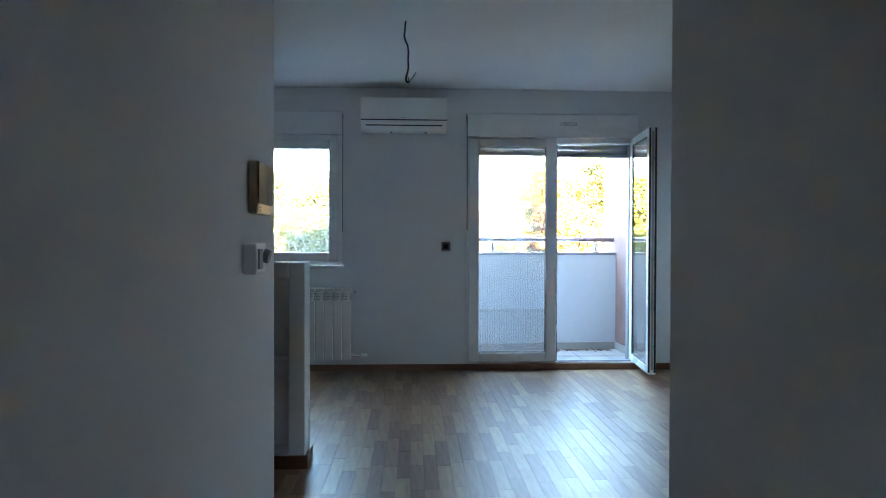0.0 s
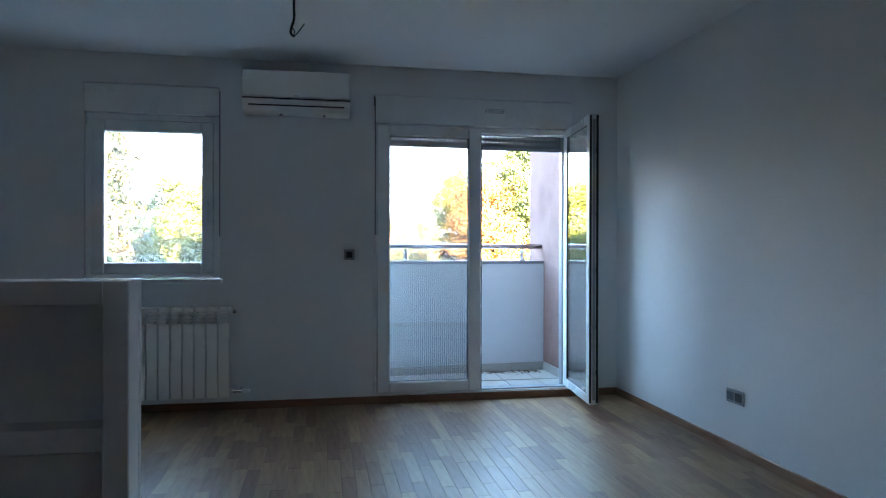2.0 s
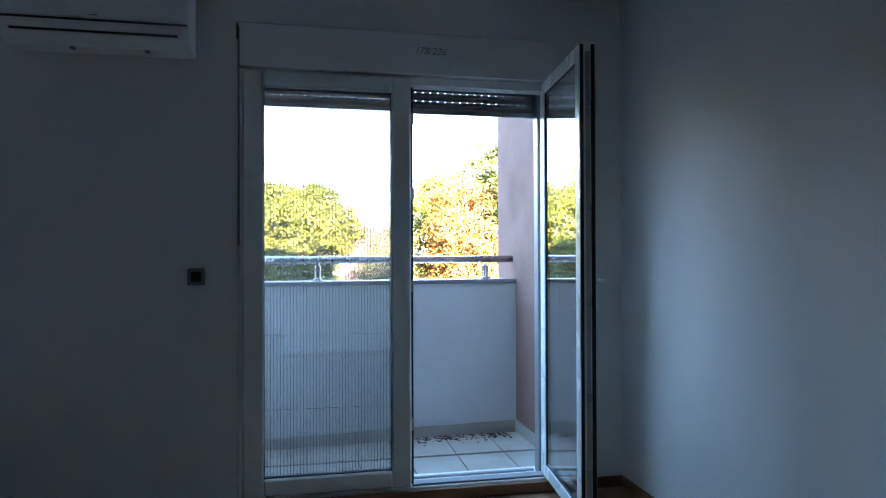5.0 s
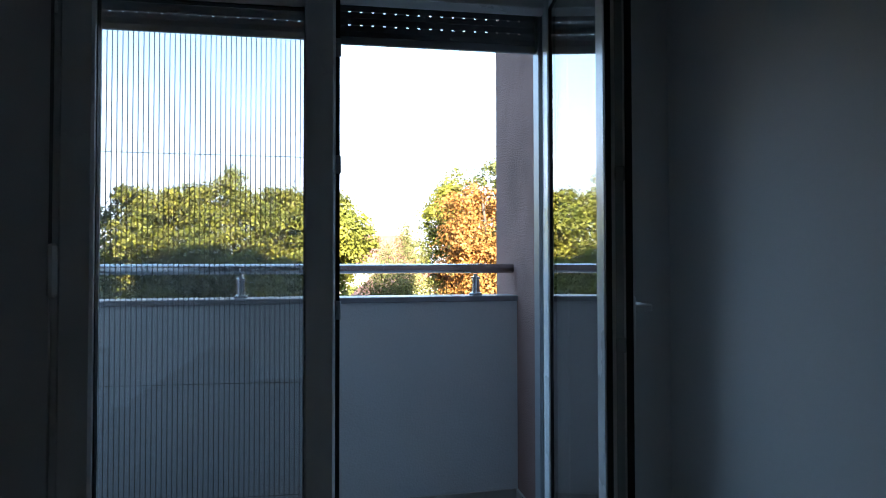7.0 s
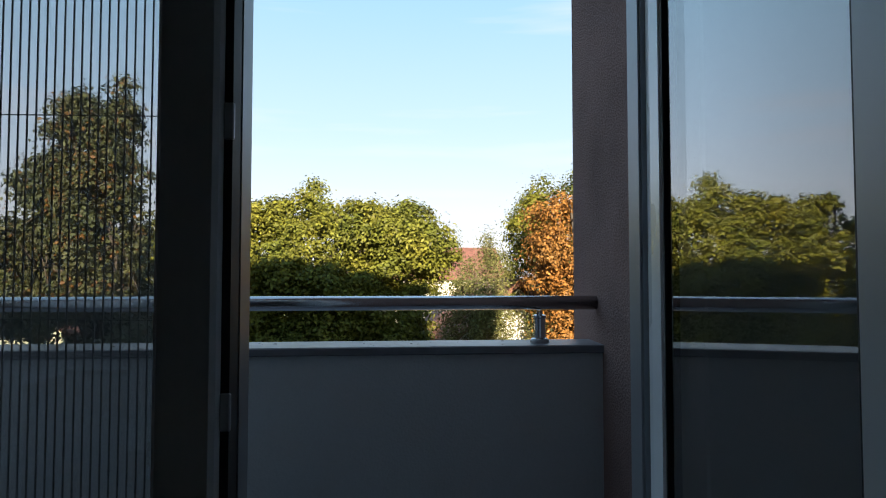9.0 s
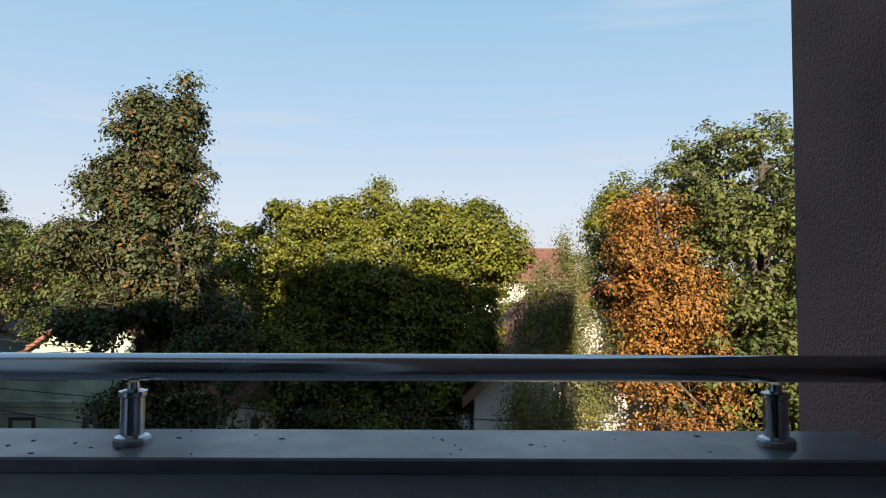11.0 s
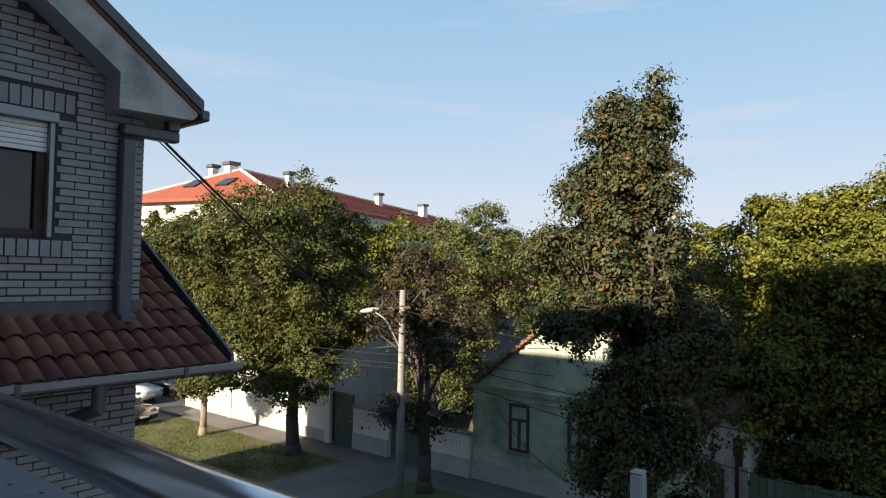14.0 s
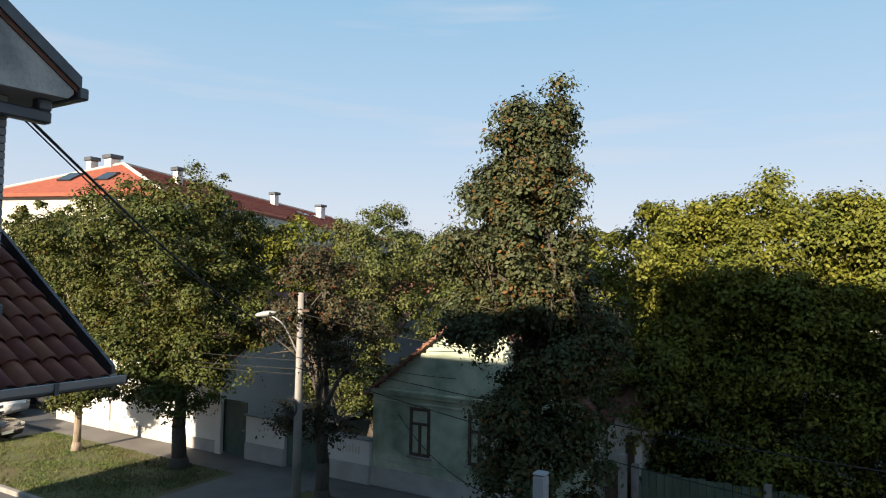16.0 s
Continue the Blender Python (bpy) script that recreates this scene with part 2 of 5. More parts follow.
L_GREEN = leaf_mat("leaf_maple", (0.039, 0.058, 0.016), (0.078, 0.080, 0.020), (0.163, 0.099, 0.022), 0.12)
L_TALL = leaf_mat("leaf_tall", (0.041, 0.054, 0.026), (0.066, 0.071, 0.030), (0.204, 0.102, 0.030), 0.18)
L_WALNUT = leaf_mat("leaf_walnut", (0.076, 0.092, 0.016), (0.138, 0.136, 0.02))
L_ORANGE = leaf_mat("leaf_orange", (0.26, 0.118, 0.03), (0.17, 0.09, 0.026), (0.08, 0.08, 0.024), 0.08)
L_BIRCH = leaf_mat("leaf_birch", (0.088, 0.102, 0.034), (0.143, 0.136, 0.050))
L_LIME = leaf_mat("leaf_lime", (0.051, 0.071, 0.022), (0.099, 0.105, 0.031), (0.204, 0.190, 0.111), 0.14)
L_RUST = leaf_mat("leaf_rust", (0.037, 0.041, 0.023), (0.058, 0.051, 0.027), (0.150, 0.054, 0.027), 0.2)


# ---- building blocks ----
def link(name, me, material, parent=None, label=""):
    if material and not me.materials:
        me.materials.append(material)
    ob = new(name, me)
    if parent:
        ob.parent = parent
        if parent.parent is None:
            ob.matrix_parent_inverse = parent.matrix_basis.inverted()
    return tagged(ob, label)


def part(name, bm, material, parent=None, label="", smooth=False):
    me = bpy.data.meshes.new(name)
    if smooth:
        for f in bm.faces:
            f.smooth = True
    bm.to_mesh(me)
    bm.free()
    return link(name, me, material, parent, label)


def thing(name, at, label, category, group="", kind=""):
    ob = new(name)
    ob.empty_display_size = 0.1
    ob.matrix_basis = Matrix.Translation(at)
    return tagged(ob, label, category, group, kind)


def boxes(*specs, bevel=0.0, seg=1):
    """One bmesh of boxes (x0, x1, y0, y1, z0, z1)."""
    bm = bmesh.new()
    for x0, x1, y0, y1, z0, z1 in specs:
        r = bmesh.ops.create_cube(bm, size=1, matrix=Matrix.LocRotScale(((x0 + x1) / 2, (y0 + y1) / 2, (z0 + z1) / 2), None, (abs(x1 - x0), abs(y1 - y0), abs(z1 - z0))))
    if bevel:
        bmesh.ops.bevel(bm, geom=bm.edges[:], offset=bevel, segments=seg, affect="EDGES", profile=0.5)
    return bm


def rod(p, q, r0, r1=None, n=12, bm=None):
    bm = bm or bmesh.new()
    p, q = Vector(p), Vector(q)
    d = q - p
    m = Matrix.Translation((p + q) / 2) @ d.to_track_quat("Z", "Y").to_matrix().to_4x4()
    bmesh.ops.create_cone(bm, cap_ends=True, segments=n, radius1=r0, radius2=r0 if r1 is None else r1, depth=d.length, matrix=m)
    return bm


def lathe(at, rings, n=20):
    """A turned body: rings of (z, radius) above at."""
    bm = bmesh.new()
    x, y, z = at
    rows = [[bm.verts.new((x + r * math.cos(i * math.tau / n), y + r * math.sin(i * math.tau / n), z + h)) for i in range(n)] for h, r in rings]
    for a, b in zip(rows, rows[1:]):
        for i in range(n):
            bm.faces.new((a[i], a[(i + 1) % n], b[(i + 1) % n], b[i]))
    bm.faces.new(rows[0][::-1]), bm.faces.new(rows[-1])
    return bm


def prism(points, axis, a, b):
    """A polygon pulled along an axis: points in the other two axes."""
    bm = bmesh.new()
    def at(p, v):
        q = list(p)
        q.insert(axis, v)
        return bm.verts.new(q)
    A, B = [at(p, a) for p in points], [at(p, b) for p in points]
    bm.faces.new(A), bm.faces.new(B[::-1])
    for i in range(len(A)):
        j = (i + 1) % len(A)
        bm.faces.new((A[j], A[i], B[i], B[j]))
    bmesh.ops.recalc_face_normals(bm, faces=bm.faces[:])
    return bm


def wire(name, points, r, material, parent=None, label=""):
    cu = bpy.data.curves.new(name, "CURVE")
    cu.dimensions, cu.bevel_depth, cu.bevel_resolution, cu.resolution_u = "3D", r, 2, 8
    sp = cu.splines.new("NURBS")
    sp.points.add(len(points) - 1)
    for q, p in zip(sp.points, points):
        q.co = (*p, 1)
    sp.use_endpoint_u, sp.order_u = True, 3
    cu.materials.append(material)
    ob = new(name, cu)
    if parent:
        ob.parent = parent
        ob.matrix_parent_inverse = parent.matrix_basis.inverted()
    return tagged(ob, label)


def structure(name, bm, material, label, category, parent=None):
    ob = part(name, bm, material, parent)
    return tagged(ob, label, category, "", "structure")


def raw_mesh(name, verts, faces, material, parent=None, label=""):
    me = bpy.data.meshes.new(name)
    me.from_pydata(verts, [], faces)
    return link(name, me, material, parent, label)


# ---- the flat: shell ----
H, W, WOUT = 2.578, 6.2, 6.5
structure("wall_east", boxes((2.425, 2.6, 1.4, W, 0, H)), PAINT, "matt white painted wall of the living room", "wall")
structure("wall_hall_east", boxes((0.445, 2.425, 1.24, 1.4, 0, H), (0.445, 0.6, -1.6, 1.24, 0, H)), PAINT, "white painted wall of the entrance hall", "wall")
structure("wall_hall_west", boxes((-0.64, -0.48, -1.6, 2.29, 0, H), (-3.2, -0.64, -1.76, -1.6, 0, H)), PAINT, "white painted hall wall with an entry panel on it", "wall")
structure("wall_south", boxes((-0.64, 0.6, -1.76, -1.6, 0, H)), PAINT, "white painted wall at the end of the hall", "wall")
structure("wall_west", boxes((-3.36, -3.2, -1.76, W, 0, H)), PAINT, "white painted wall beside the kitchen corner", "wall")
structure("wall_north", boxes((-3.36, -1.60, W, WOUT, -0.3, 2.9), (-1.60, -0.68, W, WOUT, -0.3, 0.93), (-1.60, -0.68, W, WOUT, 2.36, 2.9), (-0.68, 0.445, W, WOUT, -0.3, 2.9),
          (0.445, 2.04, W, WOUT, -0.3, 0.035), (0.445, 2.04, W, WOUT, 2.36, 2.9), (2.04, 2.6, W, WOUT, -0.3, 2.9)), PAINT, "white painted outer wall with a window and a balcony door", "wall")
structure("ceiling", boxes((-3.36, 2.6, -1.76, W, H, 2.9)), CEIL, "flat white painted ceiling", "ceiling")
floor = structure("floor", boxes((-3.36, 2.6, -1.76, W, -0.3, -0.012)), OAKTRIM, "oak parquet floor with staves of mixed tone", "floor")


def skirting(name, x0, x1, y0, y1):
    structure(name, boxes((x0, x1, y0, y1, 0.0, 0.058), bevel=0.004), OAKTRIM, "oak skirting board along the wall", "skirting")


skirting("baseboard", -3.2, 2.425, W - 0.016, W - 0.001)
skirting("baseboard", 2.409, 2.424, 1.4, W - 0.016)
skirting("baseboard", 0.46, 2.41, 1.401, 1.416)
skirting("baseboard", -0.479, -0.464, -1.6, 2.29)
skirting("baseboard", 0.429, 0.444, -1.6, 1.4)
skirting("baseboard", -3.2, -0.641, -1.599, -1.584)


# ---- windows and doors ----
def frame_bars(x0, x1, z0, z1, wide, y0, y1):
    return [(x0, x0 + wide, y0, y1, z0, z1), (x1 - wide, x1, y0, y1, z0, z1), (x0 + wide, x1 - wide, y0, y1, z0, z0 + wide), (x0 + wide, x1 - wide, y0, y1, z1 - wide, z1)]


def slats(parent, x0, x1, z0, z1, y, pitch=0.045):
    """Lowered end of a roller shutter: curved slats, the upper ones drawn apart so that rows of light slots show."""
    n = max(2, round((z1 - z0) / pitch))
    for i in range(n):
        h = (z1 - z0) / n
        z = z0 + h * i
        gap = 0.004 if z + h > 2.02 and i < n - 1 else 0.0
        bm = prism([(y, z), (y + 0.006, z), (y + 0.010, z + h / 2), (y + 0.006, z + h - gap), (y, z + h - gap), (y + 0.003, z + h / 2)], 0, x0, x1)
        if gap:
            k = x0
            while k < x1:
                bmesh.ops.create_cube(bm, size=1, matrix=Matrix.LocRotScale((min(k + 0.016, x1 - 0.016), y + 0.003, z + h - gap / 2), None, (0.032, 0.005, gap)))
                k += 0.04
        part("slat", bm, SLAT, parent)


win = thing("window_1", (-1.14, W, 0.95), "white plastic tilt-and-turn window, closed, with clear glass", "window", kind="structure")
part("window_frame", boxes(*frame_bars(-1.599, -0.681, 0.965, 2.15, 0.06, W + 0.02, W + 0.09), bevel=0.004), PVC, win)
sash = part("sash", boxes(*frame_bars(-1.555, -0.725, 0.995, 2.105, 0.085, W + 0.005, W + 0.07), bevel=0.008), PVC, win)
pane = part("pane", boxes((-1.475, -0.805, W + 0.035, W + 0.045, 1.075, 2.025)), GLASS, win)
pane.visible_shadow = False
part("gasket", boxes(*frame_bars(-1.478, -0.802, 1.072, 2.028, 0.006, W + 0.022, W + 0.05)), BLACK, win)
part("shutter_box", boxes((-1.60, -0.68, W - 0.012, W + 0.2, 2.15, 2.355), bevel=0.004), PVC, win, "white shutter box cover above the window")
part("window_sill", boxes((-1.63, -0.66, W - 0.045, W + 0.02, 0.93, 0.962), bevel=0.006), PVC, win)
part("window_handle", boxes((-0.774, -0.757, W - 0.04, W - 0.022, 1.38, 1.52), (-0.772, -0.759, W - 0.03, W + 0.004, 1.49, 1.51), bevel=0.004), PVC, win, "white turning handle")
part("strap_winder", boxes((-0.692, -0.668, W - 0.03, W, 1.12, 1.27), bevel=0.008), PLASTIC, win, "white shutter strap winder")
part("shutter_strap", boxes((-0.684, -0.676, W - 0.012, W - 0.009, 1.27, 2.33)), GREYP, win)
for z in (1.0, 2.06):
    part("hinge", rod((-1.575, W + 0.002, z), (-1.575, W + 0.002, z + 0.06), 0.008), PVC, win)

DX0, DM, DX1, DB, DT = 0.446, 1.285, 2.039, 0.04, 2.14
door = thing("door_1", (1.24, W, 0.04), "white plastic balcony door with one leaf swung open", "balcony door", kind="structure")
part("door_frame", boxes((DX0, DX0 + 0.045, W + 0.01, W + 0.09, DB, DT), (DX1 - 0.04, DX1, W + 0.01, W + 0.09, DB, DT), (DX0 + 0.045, DX1 - 0.04, W + 0.01, W + 0.09, DT - 0.045, DT), (DX0 + 0.045, DX1 - 0.04, W + 0.01, W + 0.09, DB, DB + 0.03), bevel=0.004), PVC, door)
leaf = part("fixed_leaf", boxes((DX0 + 0.022, DX0 + 0.12, W - 0.004, W + 0.066, DB + 0.035, DT - 0.008), (DM - 0.098, DM, W - 0.004, W + 0.066, DB + 0.035, DT - 0.008), (DX0 + 0.12, DM - 0.098, W - 0.004, W + 0.066, 2.052, DT - 0.008), (DX0 + 0.12, DM - 0.098, W - 0.004, W + 0.066, DB + 0.035, DB + 0.118), bevel=0.008), PVC, door, "closed white leaf")
g = part("pane", boxes((DX0 + 0.118, DM - 0.096, W + 0.03, W + 0.04, DB + 0.115, 2.056)), GLASS, door)
g.visible_shadow = False
part("gasket", boxes(*frame_bars(DX0 + 0.117, DM - 0.095, DB + 0.116, 2.054, 0.006, W + 0.018, W + 0.046)), BLACK, door)
part("rebate_strip", boxes((DM, DM + 0.014, W + 0.03, W + 0.075, DB + 0.035, DT - 0.05), (DM - 0.012, DM + 0.004, W + 0.066, W + 0.09, DB + 0.035, DT - 0.05)), BLACK, door, "black sealing strip on the leaf edge")
part("threshold", boxes((DM + 0.01, DX1 - 0.04, W + 0.02, W + 0.085, DB + 0.03, DB + 0.04), bevel=0.003), ALU, door, "grey aluminium threshold strip")
for z in (0.35, 1.05, 1.52, 1.9):
    part("strike_plate", boxes((DM + 0.001, DM + 0.018, W + 0.022, W + 0.03, z, z + 0.06), bevel=0.002), ZINC, door)
part("shutter_box", boxes((0.447, 2.04, W - 0.012, W + 0.22, DT + 0.005, 2.355), bevel=0.004), PVC, door, "white shutter box cover with a pencilled number")
part("strap_winder", boxes((0.448, 0.474, W - 0.03, W, 1.13, 1.29), bevel=0.008), PLASTIC, door, "white shutter strap winder")
part("shutter_strap", boxes((0.449, 0.458, W - 0.016, W - 0.013, 1.29, 2.33)), GREYP, door)
part("strap_guide", boxes((0.444, 0.452, W - 0.02, W - 0.012, 2.27, 2.345)), BLACK, door)
for z in (0.1, 1.98):
    part("hinge", rod((DX0 + 0.008, W - 0.004, z), (DX0 + 0.008, W - 0.004, z + 0.1), 0.009), PVC, door)
shutter_l = thing("roller_shutter", (0.86, W + 0.14, 1.94), "grey roller shutter, almost fully raised above the closed leaf", "roller shutter", "roller shutters")
slats(shutter_l, DX0 + 0.04, DM - 0.02, 2.01, 2.142, W + 0.14)
part("end_bar", boxes((DX0 + 0.04, DM - 0.02, W + 0.136, W + 0.15, 1.99, 2.013), bevel=0.003), ALU, shutter_l)
shutter_r = thing("roller_shutter", (1.66, W + 0.14, 1.96), "grey roller shutter, almost fully raised above the open doorway", "roller shutter", "roller shutters")
slats(shutter_r, DM + 0.01, DX1 - 0.04, 2.005, 2.142, W + 0.14)
part("end_bar", boxes((DM + 0.01, DX1 - 0.04, W + 0.136, W + 0.15, 1.98, 2.008), bevel=0.003), ALU, shutter_r)
part("guide_rail", boxes((DX1 - 0.05, DX1 - 0.02, W + 0.1, W + 0.16, 0.06, 2.144), (DX1 - 0.046, DX1 - 0.036, W + 0.095, W + 0.165, 0.06, 2.12)), ALU, shutter_r, "grey aluminium guide rail")
part("guide_rail", boxes((DM - 0.02, DM + 0.01, W + 0.1, W + 0.16, 0.06, 2.144)), ALU, shutter_l, "grey aluminium guide rail")
part("guide_rail", boxes((DX0 + 0.01, DX0 + 0.04, W + 0.1, W + 0.16, 0.06, 2.144)), ALU, shutter_l, "grey aluminium guide rail")

# pleated insect screen outside the closed leaf
scr = thing("insect_screen", (0.86, W + 0.19, 0.06), "dark pleated insect screen drawn across outside the glass", "insect screen")
P0, P1, NP = DX0 + 0.05, DM - 0.03, 46
vs, fs = [], []
for i in range(NP * 2 + 1):
    x, y = P0 + (P1 - P0) * i / (NP * 2), W + 0.182 + (0.012 if i % 2 else 0)
    vs += [(x, y, 0.07), (x, y, 2.1)]
    if i:
        fs.append((2 * i - 2, 2 * i, 2 * i + 1, 2 * i - 1))
raw_mesh("gauze", vs, fs, SCREEN, scr)
for i in range(NP):
    x = P0 + (P1 - P0) * (i + 0.5) / NP
    part("pleat_edge", boxes((x - 0.0013, x + 0.0013, W + 0.193, W + 0.1955, 0.07, 2.1)), THREAD, scr)
for z in (0.45, 0.83, 1.22, 1.6):
    part("draw_cord", rod((P0, W + 0.188, z), (P1, W + 0.188, z - 0.004), 0.0012, n=6), THREAD, scr)
part("screen_rail", boxes((P1, P1 + 0.03, W + 0.172, W + 0.2, 0.06, 2.11), bevel=0.003), ALU, scr, "grey aluminium pull bar")
part("screen_rail", boxes((P0 - 0.03, P0, W + 0.172, W + 0.2, 0.06, 2.11), bevel=0.003), ALU, scr)
part("floor_track", boxes((P0, DX1 - 0.05, W + 0.174, W + 0.198, 0.05, 0.062), bevel=0.002), ALU, scr)

# open leaf, hinged at the right jamb
LEAFLEN = 0.69
ol = thing("door_leaf", (0, 0, 0), "white plastic glazed balcony door leaf standing open", "door leaf")
ol.matrix_basis = Matrix()
part("leaf_frame", boxes(*frame_bars(0.0, LEAFLEN, 0.082, 2.142, 0.074, -0.035, 0.035), bevel=0.008), PVC, ol)
g = part("pane", boxes((0.072, LEAFLEN - 0.072, -0.026, -0.014, 0.152, 2.072)), GLASS, ol)
g.visible_shadow = False
part("gasket", boxes(*frame_bars(0.07, LEAFLEN - 0.07, 0.15, 2.074, 0.006, -0.031, -0.009)), BLACK, ol)
part("edge_seal", boxes((LEAFLEN, LEAFLEN + 0.004, -0.034, -0.02, 0.1, 2.13), (LEAFLEN, LEAFLEN + 0.004, 0.014, 0.03, 0.1, 2.13)), BLACK, ol, "black seal along the leaf edge")
part("espagnolette", boxes((LEAFLEN, LEAFLEN + 0.003, -0.01, 0.008, 0.12, 2.1)), ZINC, ol, "zinc locking rail in the leaf edge")
for z in (0.3, 0.62, 1.02, 1.42, 1.86):
    part("locking_cam", boxes((LEAFLEN, LEAFLEN + 0.009, -0.012, 0.012, z, z + 0.035), bevel=0.003), ZINC, ol)
part("door_handle", boxes((LEAFLEN - 0.055, LEAFLEN - 0.025, 0.035, 0.047, 1.0, 1.15), (LEAFLEN - 0.048, LEAFLEN - 0.032, 0.047, 0.085, 1.11, 1.128), (LEAFLEN - 0.155, LEAFLEN - 0.032, 0.07, 0.09, 1.11, 1.13), bevel=0.004), PVC, ol, "white lever handle")
ol.matrix_basis = pose(2.017, 6.222, 0, 0, 0, -96.2)

# pencilled number on the shutter box
number = bpy.data.curves.new("pencil_number", "FONT")
number.body, number.size, number.shear, number.extrude = "178/226", 0.05, 0.35, 0.0004
number.materials.append(GREYP)
ob = new("pencil_number", number)
ob.parent = door
ob.matrix_parent_inverse = door.matrix_basis.inverted()
ob.matrix_basis = pose(1.30, W - 0.0135, 2.25, 90, 0, 0)


# ---- things in the room ----
def radiator():
    t = thing("radiator", (-1.03, 6.08, 0.0), "white ribbed aluminium radiator on the wall under the window", "radiator")
    n, pitch, x1 = 12, 0.08, -0.585
    for i in range(n):
        x0 = x1 - (i + 1) * pitch
        sec = part("section", boxes((x0 + 0.0035, x0 + pitch - 0.0035, 6.015, 6.045, 0.125, 0.655), (x0 + 0.03, x0 + pitch - 0.03, 6.028, 6.12, 0.13, 0.75), (x0 + 0.003, x0 + pitch - 0.003, 6.03, 6.12, 0.735, 0.765),
                                bevel=0.004), ENAMEL, t)
        for k in range(3):
            part("fin", boxes((x0 + 0.012, x0 + pitch - 0.012, 6.02, 6.07, 0.668 + k * 0.024, 0.682 + k * 0.024), bevel=0.004), ENAMEL, sec)
    for z in (0.16, 0.73):
        part("header_pipe", rod((x1 - n * pitch - 0.02, 6.075, z), (x1 + 0.015, 6.075, z), 0.018), ENAMEL, t)
    part("valve", rod((x1 + 0.015, 6.075, 0.16), (x1 + 0.075, 6.075, 0.16), 0.012), CHROME, t, "chrome return valve")
    part("valve_cap", rod((x1 + 0.085, 6.075, 0.16), (x1 + 0.135, 6.075, 0.16), 0.018, 0.014), PLASTIC, t, "white plastic valve cap")
    part("valve_pipe", rod((x1 + 0.06, 6.075, 0.16), (x1 + 0.06, 6.199, 0.16), 0.009), CHROME, t)
    part("vent_plug", rod((x1 + 0.012, 6.075, 0.73), (x1 + 0.035, 6.075, 0.73), 0.012), CHROME, t)
    for x in (x1 - 0.2, x1 - 0.76):
        part("bracket", boxes((x - 0.015, x + 0.015, 6.107, 6.2, 0.7, 0.74)), ENAMEL, t)


radiator()


def air_conditioner():
    t = thing("air_conditioner", (-0.12, 6.1, 2.16), "white split air conditioner unit high on the wall", "air conditioner")
    x0, x1 = -0.505, 0.258
    prof = [(6.2, 2.165), (6.2, 2.46), (6.03, 2.462), (6.003, 2.452), (5.995, 2.43), (5.992, 2.255), (6.0, 2.246), (6.01, 2.21), (6.04, 2.175), (6.08, 2.162)]
    bm = prism(prof, 0, x0, x1)
    bmesh.ops.bevel(bm, geom=[e for e in bm.edges if abs(e.verts[0].co.x - e.verts[1].co.x) < 1e-6], offset=0.006, segments=2, affect="EDGES")
    part("casing", bm, PLASTIC, t)
    part("front_panel", boxes((x0 + 0.004, x1 - 0.004, 5.982, 5.996, 2.262, 2.45), bevel=0.005, seg=2), PLASTIC, t)
    # solid dark strip, its colour stands in for shade below the panel
    part("panel_gap_shade", boxes((x0 + 0.003, x1 - 0.003, 5.987, 5.999, 2.25, 2.258)), DARKP, t, "dark strip painted as the shade in the gap under the panel")
    fl = prism([(5.995, 2.238), (6.003, 2.246), (6.02, 2.2), (6.012, 2.196)], 0, x0 + 0.03, x1 - 0.03)
    part("air_flap", fl, PLASTIC, t)
    # shade of the outlet opening, put in as a solid dark strip
    part("outlet_shade", boxes((x0 + 0.045, x1 - 0.045, 6.0, 6.012, 2.203, 2.212)), DARKP, t, "dark strip painted as the shade in the air outlet slot")
    part("intake_grille", boxes(*[(x0 + 0.03, x1 - 0.03, 6.04 + k * 0.018, 6.048 + k * 0.018, 2.46, 2.467) for k in range(8)]), PLASTIC, t)
    for x in (-0.25, 0.06):
        part("foot_clip", boxes((x, x + 0.02, 6.08, 6.1, 2.152, 2.163), bevel=0.002), GREYP, t)
    part("maker_mark", boxes((-0.14, -0.11, 5.98, 5.9825, 2.272, 2.276)), GREYP, t)


air_conditioner()

cable = thing("ceiling_cable", (-0.09, 4.36, H), "loose black lamp cable hanging from the ceiling with a bent end", "cable")
wire("cable_sheath", [(-0.09, 4.36, H), (-0.095, 4.36, 2.52), (-0.10, 4.36, 2.47), (-0.07, 4.36, 2.41), (-0.075, 4.36, 2.33), (-0.07, 4.36, 2.27), (-0.09, 4.36, 2.22), (-0.085, 4.36, 2.19), (-0.07, 4.365, 2.192)], 0.006, BLACK, cable)
wire("wire_end", [(-0.085, 4.36, 2.195), (-0.075, 4.36, 2.185), (-0.05, 4.365, 2.215), (-0.025, 4.37, 2.255)], 0.003, BLACK, cable)
wire("wire_end", [(-0.09, 4.36, 2.2), (-0.08, 4.355, 2.235), (-0.065, 4.35, 2.2), (-0.08, 4.355, 2.19)], 0.0025, BLACK, cable)

